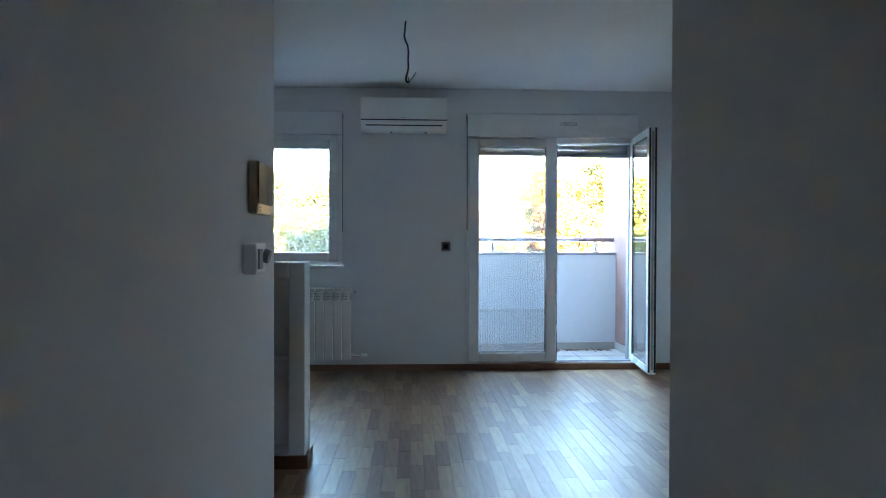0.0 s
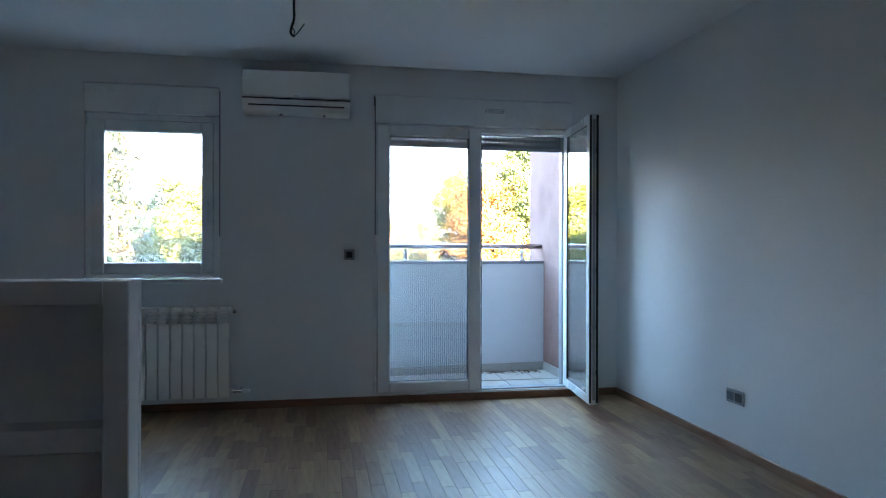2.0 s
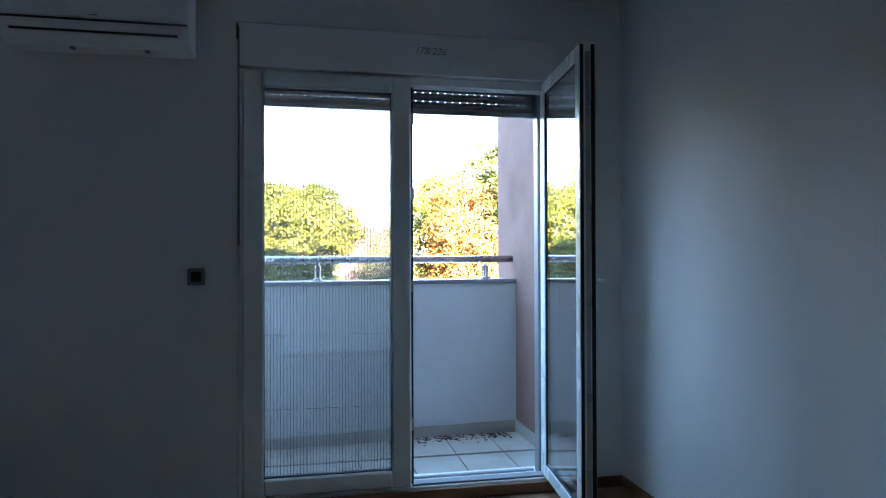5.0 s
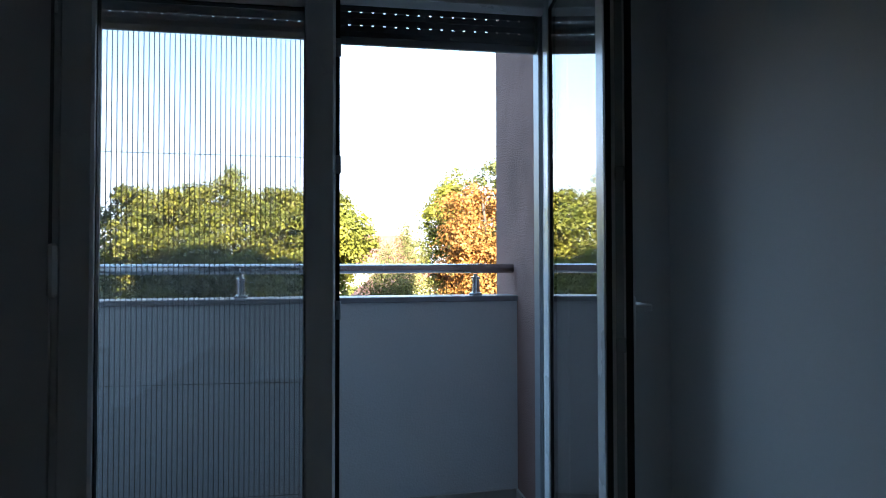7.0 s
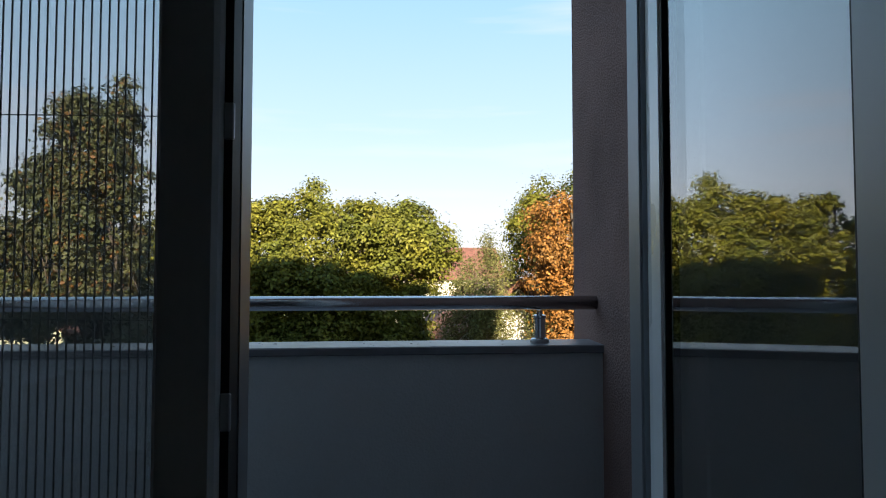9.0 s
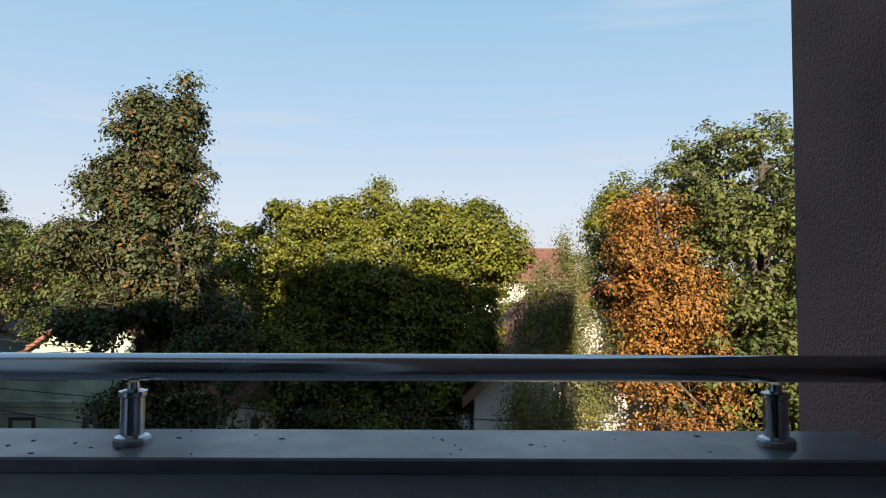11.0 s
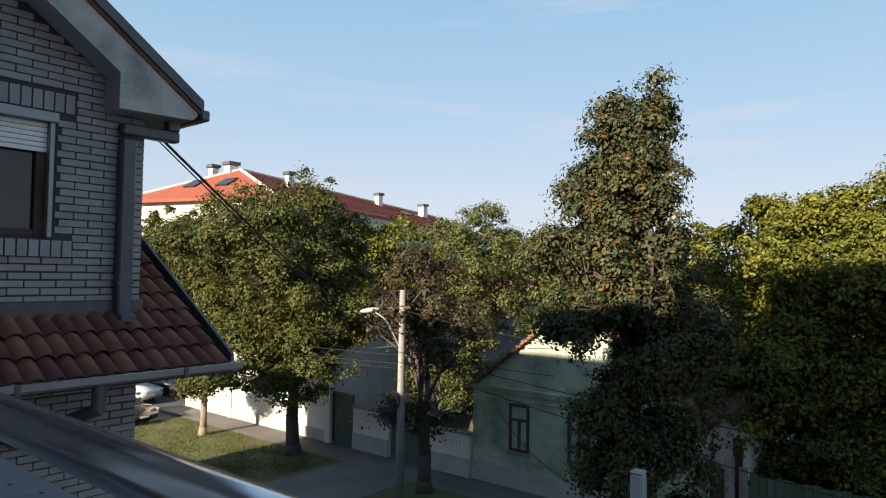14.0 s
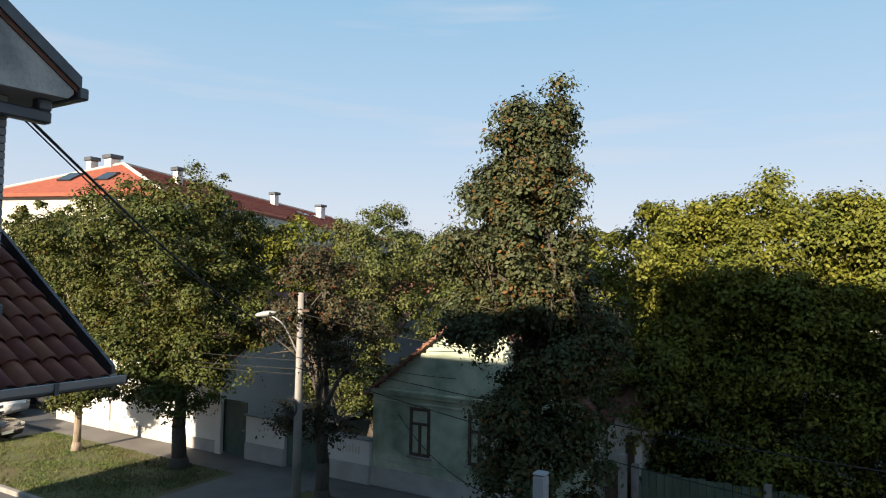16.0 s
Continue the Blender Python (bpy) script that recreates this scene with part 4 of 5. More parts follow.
def trunk_mesh(base, top, r0, blobs, seed, limbs=9):
    R = random.Random(seed)
    bm = bmesh.new()
    p, q = Vector(base), Vector(top)
    pts = [p]
    for i in range(1, 7):
        pts.append(p.lerp(q, i / 6) + Vector((R.gauss(0, 0.08), R.gauss(0, 0.08), 0)))
    rod(p - Vector((0, 0, 0.1)), p + Vector((0, 0, 0.35)), r0 * 1.5, r0, 12, bm)
    for i in range(6):
        rod(pts[i], pts[i + 1], r0 * (1 - i / 7), r0 * (1 - (i + 1) / 7), 10, bm)
    for i in range(limbs):
        k = R.uniform(0.35, 0.98)
        st = p.lerp(q, k)
        b = R.choice(blobs)
        d = Vector((R.gauss(0, 1), R.gauss(0, 1), R.gauss(0.2, 0.7))).normalized()
        en = Vector((b[0] + d.x * b[3] * 0.85, b[1] + d.y * b[4] * 0.85, b[2] + d.z * b[5] * 0.8))
        mid = st.lerp(en, 0.5) + Vector((R.gauss(0, 0.2), R.gauss(0, 0.2), R.uniform(0, 0.4)))
        rr = r0 * (1 - k * 0.75) * 0.6
        rod(st, mid, rr, rr * 0.6, 7, bm)
        rod(mid, en, rr * 0.6, rr * 0.15, 6, bm)
        for j in range(3):
            tw = mid.lerp(en, R.uniform(0.2, 0.9))
            rod(tw, tw + Vector((R.gauss(0, 0.5), R.gauss(0, 0.5), R.gauss(0.3, 0.4))), rr * 0.3, rr * 0.06, 5, bm)
    return bm


def tree(base, top, r0, blobs, count, size, material, label, name="tree", bark=None, droop=0.0, clump=0.45, limbs=9):
    t = thing(name, base, label, "tree")
    part("trunk", trunk_mesh(base, top, r0, blobs, int(abs(base[0]) * 100) + 1, limbs), bark or BARK, t, smooth=True)
    v, f = leaves(blobs, count, size, droop, clump)
    leaf_mesh("crown", v, f, material, t)
    return t


tree((-19.12, 22.9, G), (-19.23, 22.7, 3.0), 0.27, [(-19.23, 22.6, 2.6, 3.2, 3.0, 2.6, 3), (-21.06, 22.4, 0.6, 2.0, 2.0, 1.9, 1.2), (-17.63, 22.6, 0.4, 2.1, 2.0, 2.0, 1.2), (-19.02, 22.2, -0.9, 2.5, 2.0, 1.4, 1.1), (-17.73, 22.0, -2.1, 1.5, 1.3, 0.8, 0.35), (-20.09, 22.0, -2.3, 1.3, 1.2, 0.7, 0.3)],
     73500, 0.078, L_GREEN, "broad green street maple with the first yellow leaves")
tree((-24.2, 22.2, G), (-24.2, 22.2, 2.5), 0.15, [(-24.6, 22.8, 2.5, 2.4, 1.6, 2.0, 2), (-28.0, 23.2, 2.2, 1.8, 1.6, 1.9, 1.2), (-24.0, 22.6, -0.2, 2.0, 1.3, 1.5, 1.2), (-24.0, 22.2, -2.95, 1.05, 0.9, 0.6, 0.6), (-26.4, 23.0, 1.2, 1.8, 1.5, 2.4, 1.0)],
     52000, 0.078, L_GREEN, "young street maple with a slim pale trunk", bark=BARKPALE)
tree((-12.6, 22.9, G), (-12.7, 22.9, 1.6), 0.22, [(-12.8, 23.0, 1.0, 1.5, 1.3, 1.5, 1.6), (-11.9, 23.0, -0.2, 1.2, 1.1, 1.0, 0.8), (-13.9, 22.9, 0.1, 1.0, 1.0, 1.0, 0.7), (-12.8, 22.8, -3.0, 1.4, 0.8, 0.65, 0.6)],
     13000, 0.070, L_RUST, "thinning street tree with rusty twigs beside the lamp post", limbs=16)
tree((-5.4, 21.5, G), (-5.0, 21.45, 5.2), 0.25, [(-4.6, 21.45, 6.0, 0.1, 0.1, 0.16, 0.03), (-4.62, 21.45, 5.3, 0.38, 0.4, 0.5, 0.26), (-5.62, 21.45, 5.25, 0.42, 0.45, 0.48, 0.28), (-5.12, 21.45, 4.55, 0.95, 0.85, 0.7, 0.9), (-5.25, 21.4, 3.65, 1.18, 1.05, 0.85, 1.3), (-6.3, 21.4, 3.4, 0.5, 0.65, 0.5, 0.3), (-5.4, 21.4, 2.5, 1.4, 1.25, 0.95, 1.75), (-7.0, 21.5, 2.0, 0.8, 0.85, 0.75, 0.6),
      (-5.45, 21.4, 1.3, 1.6, 1.4, 1.1, 2.1), (-5.1, 21.3, 0.0, 1.6, 1.4, 1.15, 2.1), (-6.8, 21.4, 0.6, 0.7, 0.8, 0.7, 0.5), (-4.95, 21.3, -1.4, 1.35, 1.25, 1.1, 1.7), (-4.85, 21.2, -2.8, 1.3, 1.2, 1.0, 1.4), (-4.75, 21.2, -3.8, 1.0, 0.9, 0.6, 0.6), (-3.7, 21.4, 0.3, 0.6, 0.8, 0.7, 0.4)],
     88000, 0.068, L_TALL, "tall narrow maple with browning leaves at the top", limbs=24, clump=0.38)
tree((-9.78, 28.5, G), (-9.99, 28.5, 2.0), 0.25, [(-9.78, 28.5, 1.6, 2.4, 2.0, 1.9, 2), (-9.37, 28.5, -0.6, 2.6, 2.2, 1.8, 1.5)], 31500, 0.081, L_LIME, "green lime tree behind the plastered house")
tree((-16.22, 30.5, G), (-16.22, 30.5, 3.0), 0.25, [(-16.01, 30.5, 2.0, 2.3, 2.2, 2.4, 2), (-16.21, 30.4, -1.0, 2.8, 2.4, 2.2, 1.6)], 31500, 0.081, L_LIME, "dense lime tree in the yard behind the fence")
tree((-0.5, 28.6, G), (-0.6, 28.6, 2.4), 0.4, [(-0.8, 28.3, 1.9, 2.9, 2.8, 1.9, 2.4), (1.6, 28.3, 2.5, 1.6, 1.8, 1.25, 1.1), (-2.3, 28.2, 2.2, 1.6, 1.8, 1.5, 1.2), (-3.6, 28.0, 1.8, 1.6, 2.0, 1.7, 1.3), (2.5, 28.2, 1.9, 1.5, 2.0, 1.6, 1.3), (0.9, 28.4, 2.6, 1.8, 1.9, 1.35, 1.0), (-0.5, 28.3, 4.0, 0.5, 0.5, 0.45, 0.12), (-3.8, 28.0, 3.5, 0.55, 0.6, 0.45, 0.14), (2.7, 28.2, 3.5, 0.6, 0.6, 0.45, 0.14), (3.2, 28.0, 2.4, 0.9, 1.5, 1.0, 0.4), (-1.9, 28.1, 3.3, 0.9, 0.9, 0.7, 0.3), (-3.4, 27.6, -0.6, 2.2, 1.8, 2.0, 1.0), (2.3, 27.8, -0.6, 1.5, 1.8, 2.0, 0.9), (-0.6, 27.4, -0.4, 3.2, 2.0, 2.0, 1.4),
      (-0.3, 26.4, 0.9, 1.9, 1.1, 1.0, 0.8), (-0.4, 26.5, -0.8, 3.0, 1.2, 1.7, 1.2), (1.6, 26.5, -1.2, 1.3, 1.1, 1.7, 0.8), (-2.9, 26.4, -1.3, 1.7, 1.1, 1.8, 0.8), (-0.3, 26.2, -3.0, 2.5, 1.0, 1.3, 1.0)],
     165000, 0.080, L_WALNUT, "large walnut tree with yellow-green leaves, its foot in shade")
tree((4.63, 23.0, G), (4.53, 23.0, 1.2), 0.13, [(4.6, 23.0, 1.3, 0.8, 0.9, 1.3, 1), (3.95, 23.0, 0.9, 0.7, 0.8, 1.2, 0.8), (4.34, 22.9, -0.9, 1.4, 1.2, 1.5, 1.4), (4.44, 22.8, -2.6, 1.5, 1.3, 1.3, 1.3), (5.30, 23.0, 0.0, 0.8, 0.8, 1.6, 0.8)],
     45500, 0.037, L_BIRCH, "weeping birch with fine pale leaves", bark=BARKPALE, droop=0.9, clump=0.3)
tree((6.94, 22.6, G), (6.84, 22.6, 3.4), 0.18, [(6.56, 22.6, 2.5, 1.0, 1.0, 1.3, 1), (6.94, 22.5, 0.8, 1.35, 1.2, 1.6, 1.6), (7.04, 22.4, -1.2, 1.4, 1.2, 1.5, 1.5), (7.23, 22.4, -3.0, 1.3, 1.2, 1.0, 1.0), (7.89, 22.5, 0.6, 0.9, 0.9, 1.2, 0.6)],
     42000, 0.059, L_ORANGE, "horse chestnut turned rusty orange")
tree((6.7, 25.5, G), (6.8, 25.5, 3.6), 0.15, [(6.95, 25.5, 3.5, 0.7, 0.8, 0.85, 0.8), (6.3, 25.5, 2.7, 0.7, 0.8, 0.8, 0.7), (6.5, 25.5, 1.0, 1.4, 1.3, 1.5, 1.2)], 17000, 0.059, L_WALNUT, "slender light green tree behind the chestnut")
tree((10.06, 23.6, G), (9.96, 23.6, 5.2), 0.35, [(9.9, 23.6, 3.9, 2.3, 2.2, 1.7, 2), (9.87, 23.4, 2.0, 2.9, 2.6, 2.2, 2.5), (9.87, 23.2, -0.6, 3.0, 2.5, 2.2, 2.4), (9.87, 23.0, -3.0, 2.7, 2.2, 1.6, 1.5), (12.41, 23.4, 1.5, 2.4, 2.4, 3.5, 1.5)],
     87500, 0.078, L_LIME, "large lime tree with pale winged fruit at the top")
tree((-6.6, 34.0, G), (-6.6, 34.0, 2.0), 0.2, [(-6.6, 34.0, 2.2, 2.4, 1.8, 1.7, 1), (-8.0, 34.0, 0.4, 2.0, 1.6, 1.8, 0.8)], 14000, 0.1, L_WALNUT, "yellow-green yard tree between the big crowns")
tree((-43, 31, G), (-43, 31, 3.0), 0.4, [(-43, 31, 3.2, 4.6, 4, 2.8, 1.5), (-41, 30.5, 0.4, 3.8, 3.2, 2.8, 1.2), (-46, 32, 1.0, 4, 3.4, 3, 1)], 22000, 0.14, L_GREEN, "broad maple across the side street")
# hedges and yard growth in the shade
tree((-15.08, 26.6, G), (-15.08, 26.6, -2.2), 0.08, [(-14.87, 26.6, -2.6, 1.6, 0.9, 0.8, 1), (-12.69, 26.4, -2.4, 0.9, 0.7, 0.8, 0.6)], 10500, 0.067, L_LIME, "shrub behind the yard wall", name="shrub")
tree((-3.25, 26.4, G), (-3.25, 26.4, -1.5), 0.1, [(-3.44, 26.2, -2.6, 1.9, 1.2, 1.8, 1), (-0.27, 26.4, -3.2, 2.4, 1.0, 1.6, 1)], 21000, 0.081, L_GREEN, "dark hedge growing behind the board fence", name="shrub")
rng = random.Random(21)
for i, (x, y, top, r) in enumerate(((-31, 46, 5.2, 4.5), (-25.69, 44, 4.9, 4.5), (-19.42, 42, 4.5, 4.0), (-13.72, 40, 3.6, 4), (-7.57, 38, 1.9, 3.6), (-3.2, 42, 1.6, 4), (8, 46, 1.2, 3.5), (12.48, 44, 2.5, 4.5), (18.39, 38, 4, 4.5), (15.66, 28, 5, 4), (-29.2, 31, 4.4, 3.6), (-23.9, 33, 4.3, 3.2))):
    tree((x, y, G), (x, y, top - 2), 0.3, [(x, y, top - r * 0.55, r, r * 0.8, r * 0.6, 1), (x + r * 0.4, y, top - r * 1.1, r * 0.8, r * 0.7, r * 0.7, 0.8), (x - r * 0.5, y, top - r * 1.1, r * 0.8, r * 0.7, r * 0.7, 0.8)], 15000, 0.13, (L_LIME, L_GREEN, L_WALNUT)[i % 3], "yard tree further back among the gardens", limbs=6, clump=0.7)


# ---- street front: walls, houses, lamp ----
def house_window(parent, x0, x1, z0, z1, y, blind=False):
    """A timber casement in a front facing the street."""
    w = part("window", boxes((x0, x0 + 0.09, y - 0.03, y + 0.05, z0, z1), (x1 - 0.09, x1, y - 0.03, y + 0.05, z0, z1), (x0 + 0.09, x1 - 0.09, y - 0.03, y + 0.05, z1 - 0.09, z1), (x0 + 0.09, x1 - 0.09, y - 0.03, y + 0.05, z0, z0 + 0.09),
                               (x0 + 0.09, x1 - 0.09, y - 0.02, y + 0.04, z0 + (z1 - z0) * 0.64, z0 + (z1 - z0) * 0.64 + 0.08), ((x0 + x1) / 2 - 0.05, (x0 + x1) / 2 + 0.05, y - 0.02, y + 0.04, z0 + 0.09, z0 + (z1 - z0) * 0.64), bevel=0.006), OLDWOOD if not blind else PLASTIC, parent)
    part("pane", boxes((x0 + 0.05, x1 - 0.05, y + 0.045, y + 0.055, z0 + 0.05, z1 - 0.05)), BLIND if blind else PANE, w)
    part("sill", boxes((x0 - 0.08, x1 + 0.08, y - 0.1, y + 0.04, z0 - 0.07, z0 - 0.002), bevel=0.01), CONCRETE, w)
    return w


gh = thing("green_house", (-8.61, 30, G), "old plastered house with a pale green mouldering gable", "house")
GX0, GX1, GE, GR = -12.28, -4.7, -2.12, 0.7
gm = (GX0 + GX1) / 2
part("wall", prism([(GX0, G), (GX1, G), (GX1, GE), (gm, GR - 0.15), (GX0, GE)], 1, YF, YF + 11), GREENWALL, gh)
part("cornice", boxes((GX0 - 0.06, GX1 + 0.06, YF - 0.14, YF - 0.001, GE - 0.2, GE - 0.08), (GX0 - 0.1, GX1 + 0.1, YF - 0.2, YF - 0.001, GE - 0.08, GE), (GX0, GX1, YF - 0.07, YF - 0.001, GE - 0.42, GE - 0.36), bevel=0.015), GREENWALL, gh, "moulded plaster cornice")
part("plinth", boxes((GX0 - 0.03, GX1 + 0.03, YF - 0.07, YF - 0.001, G, G + 0.62), bevel=0.02), PLINTH, gh)
part("string_course", boxes((GX0, GX1, YF - 0.03, YF - 0.001, -4.42, -4.36), bevel=0.008), GREENWALL, gh)
sl = (GR - GE) / (gm - GX0)
for sg in (-1, 1):
    xe = gm + sg * (gm - GX0 + 0.25)
    ze = GR - sl * (gm - GX0 + 0.25)
    part("roof", prism([(gm, GR - 0.1), (xe, ze - 0.1), (xe, ze), (gm, GR)], 1, YF - 0.2, YF + 11.2), OLDROOF, gh, "worn brown tiled roof")
    for k in range(16):
        a = k / 16
        xx, zz = xe + (gm - xe) * a, ze + (GR - ze) * a
        part("verge_tile", boxes((min(xx, xx - sg * 0.24), max(xx, xx - sg * 0.24), YF - 0.27, YF + 0.05, zz + 0.01, zz + 0.05), bevel=0.01), OLDROOF, gh)
for x0 in (-10.82, -8.72, -6.6):
    house_window(gh, x0, x0 + 0.74, -4.12, -2.62, YF - 0.02)
rng = random.Random(2)
for x, z, w in ((-11.65, -4.5, 0.5), (-11.0, -4.52, 0.42), (-10.4, -4.5, 0.35)):
    part("faded_scrawl", boxes(*[(x + i * w / 6, x + i * w / 6 + 0.03, YF - 0.004, YF - 0.001, z, z + rng.uniform(0.1, 0.2)) for i in range(6)]), GREYWALL, gh, "faded unreadable scrawl")

# white house on the corner
wh = thing("white_house", (-24.39, 30, G), "low white-limed corner house with blinds drawn", "house")
part("wall", prism([(YF - 0.1, G), (YF + 9, G), (YF + 9, -1.9), (YF + 4.5, 0.6), (YF - 0.1, -1.9)], 0, -30.28, -19.35), WHITEWALL, wh)
part("plinth", boxes((-30.33, -19.33, YF - 0.16, YF - 0.101, G, G + 0.45), bevel=0.015), PLINTH, wh)
for sg, ye in ((-1, YF - 0.5), (1, YF + 9.4)):
    ze = -1.9 - 0.4 * 0.5
    part("roof", prism([(YF + 4.5, 0.62), (ye, ze), (ye, ze + 0.14), (YF + 4.5, 0.78)], 0, -30.58, -19.05), OLDROOF, wh)
for x in (-26.55, -19.57):
    part("pilaster", boxes((x, x + 0.3, YF - 0.2, YF - 0.101, G, -2.0), bevel=0.01), WHITEWALL, wh)
for x0 in (-29.07, -23.63):
    house_window(wh, x0, x0 + 1.25, -4.15, -2.75, YF - 0.12, True)
part("wing_wall", boxes((-22, -19.0, YF + 9.2, YF + 16, G, -1.2)), GREYWALL, wh)


def yard_wall(name, x0, x1, top, label):
    t = thing(name, ((x0 + x1) / 2, YF, G), label, "wall")
    part("wall", boxes((x0, x1, YF - 0.1, YF + 0.1, G, top), bevel=0.01), WHITEWALL, t)
    part("plinth", boxes((x0, x1, YF - 0.15, YF - 0.101, G, G + 0.62), bevel=0.015), PLINTH, t)
    part("coping", boxes((x0 - 0.04, x1 + 0.04, YF - 0.17, YF + 0.17, top + 0.001, top + 0.07), bevel=0.015), CONCRETE, t)
    return t


def gate(x0, x1, top):
    t = thing("metal_gate", ((x0 + x1) / 2, YF, G), "dark green sheet metal yard gate, shut", "gate")
    part("gate_frame", boxes(*frame_bars(x0, x1, G + 0.05, top, 0.06, YF - 0.03, YF + 0.03), bevel=0.004), GATE, t)
    k = x0 + 0.06
    while k < x1 - 0.08:
        part("board", boxes((k + 0.003, min(k + 0.2, x1 - 0.06) - 0.003, YF - 0.012, YF + 0.012, G + 0.11, top - 0.06), bevel=0.003), GATE, t)
        k += 0.2
    part("handle", rod((x1 - 0.16, YF - 0.07, G + 1.0), (x1 - 0.06, YF - 0.07, G + 1.0), 0.012), ZINC, t)


gate(-19.30, -18.08, -3.25)
yw = yard_wall("yard_wall", -18.03, -16.09, -3.72, "white-limed yard wall with a grey foot")
gate(-16.03, -14.16, -3.75)
yw2 = yard_wall("yard_wall", -14.10, -12.33, -3.9, "white-limed yard wall with faint graffiti")
part("faded_scrawl", boxes(*[(-13.7 + i * 0.13, -13.64 + i * 0.13, YF - 0.105, YF - 0.101, -4.35, -4.15 + (i % 3) * 0.04) for i in range(8)]), CREAM, yw2, "faded unreadable scrawl")
# side building behind the fence
gable_house("grey_house", -26.0, -18.8, 34.5, 44, -2.0, 1.2, 0, GREYWALL, OLDROOF, "grey rendered rear house with a dark roof")
gable_house("back_shed", -15.6, -13.6, 33.0, 38, -2.6, -1.6, 0, WHITEWALL, OLDROOF, "pale shed deep in the yard")
# board fence to the right of the green house
bf = thing("board_fence", (-0.7, YF, G), "weathered green board fence between concrete posts", "fence")
x = -3.6
while x < 2.35:
    part("board", boxes((x + 0.006, x + 0.194, YF - 0.02, YF + 0.02, G + 0.12, -3.45 - 0.02 * (int(x * 10) % 3)), bevel=0.006), BOARD, bf)
    x += 0.2
for x in (-3.75, -0.62, 2.42):
    part("post", boxes((x - 0.09, x + 0.09, YF - 0.12, YF + 0.06, G, -3.33), bevel=0.015), CONCRETE, bf, "concrete post")
for z in (G + 0.4, -3.75):
    part("rail", boxes((-3.7, 2.4, YF + 0.021, YF + 0.08, z, z + 0.1)), BOARD, bf)
eg = thing("garden_gate", (-4.3, YF, G), "rusty arched garden gate between stone piers", "gate")
for x in (-4.6, -4.02):
    part("pier", boxes((x - 0.1, x + 0.1, YF - 0.35, YF - 0.13, G, -3.05), bevel=0.02), CONCRETE, eg)
part("gate_leaf", boxes((-4.49, -4.13, YF - 0.26, YF - 0.22, G + 0.1, -3.4), bevel=0.01), OLDWOOD, eg)
side = gable_house("side_wing", -4.66, -3.72, YF + 0.6, YF + 3.4, -2.2, -1.35, 0, WHITEWALL, OLDROOF, "low white wing beside the green house", over=0.12)
part("door", boxes((-4.16, -3.92, YF + 0.56, YF + 0.598, G + 0.1, -2.75), bevel=0.01), OLDWOOD, side, "dark wooden side door")
h2 = gable_house("brown_roof_house", 2.35, 9.35, YF, YF + 10, -1.95, 1.1, 1, WHITEWALL, CLAY, "white house with a brown tiled saddle roof")
gable_house("far_house", 2.5, 10.5, 52, 60, 1.3, 3.45, 0, CREAM, OLDROOF, "distant house with a red-brown roof")

lp = thing("street_lamp", (-12.71, 21.9, G), "round concrete street lamp pole with a bracket lamp", "street lamp")
part("pole", rod((-12.71, 21.9, G - 0.2), (-12.71, 21.9, 0.98), 0.145, 0.088, 20), CONCRETE, lp, smooth=True)
wire("bracket", [(-12.78, 21.85, -0.75), (-12.98, 21.7, -0.2), (-13.13, 21.55, 0.15), (-13.44, 21.4, 0.3)], 0.028, ZINC, lp)
bm = bmesh.new()
bmesh.ops.create_uvsphere(bm, u_segments=16, v_segments=10, radius=1, matrix=pose(-13.56, 21.36, 0.34, 0, -8, 28) @ Matrix.Diagonal((0.33, 0.13, 0.085, 1)))
part("lamp_head", bm, GREYWALL, lp, "pale lamp head", smooth=True)
part("band", rod((-12.71, 21.9, -0.02), (-12.71, 21.9, 0.06), 0.125), ZINC, lp)
part("cross_arm", boxes((-13.05, -12.35, 21.86, 21.92, 0.42, 0.49)), OLDWOOD, lp, "wooden cross arm")
bm = bmesh.new()
for k in range(5):
    r = 0.2 + 0.012 * k
    ring = [(-12.82 + r * math.cos(a), 21.7, -2.35 + r * 1.1 * math.sin(a)) for a in [j * math.tau / 20 for j in range(20)]]
    for a, b in zip(ring, ring[1:] + ring[:1]):
        rod(a, b, 0.014, n=5, bm=bm)
part("cable_coil", bm, BLACK, lp, "coil of black cable strapped to the pole")

gp = thing("concrete_post", (-3.93, 18.85, G), "short square concrete post on the verge", "post")
part("shaft", boxes((-4.05, -3.81, 18.73, 18.97, G, -2.16), bevel=0.03), GREYWALL, gp)
part("cap", boxes((-4.06, -3.80, 18.72, 18.98, -2.159, -2.1), bevel=0.03), GREYWALL, gp)
part("clamp", boxes((-4.09, -3.77, 18.69, 19.01, -2.78, -2.72), bevel=0.01), ZINC, gp, "zinc clamp that holds a cable")

# overhead wires
def span(a, b, sag, r=0.012):
    a, b = Vector(a), Vector(b)
    pts = [a.lerp(b, i / 8) - Vector((0, 0, sag * 4 * (i / 8) * (1 - i / 8))) for i in range(9)]
    w = wire("overhead_wire", pts, r, BLACK)
    tagged(w, "black overhead cable strung between pole and house", "wire", "overhead wires")


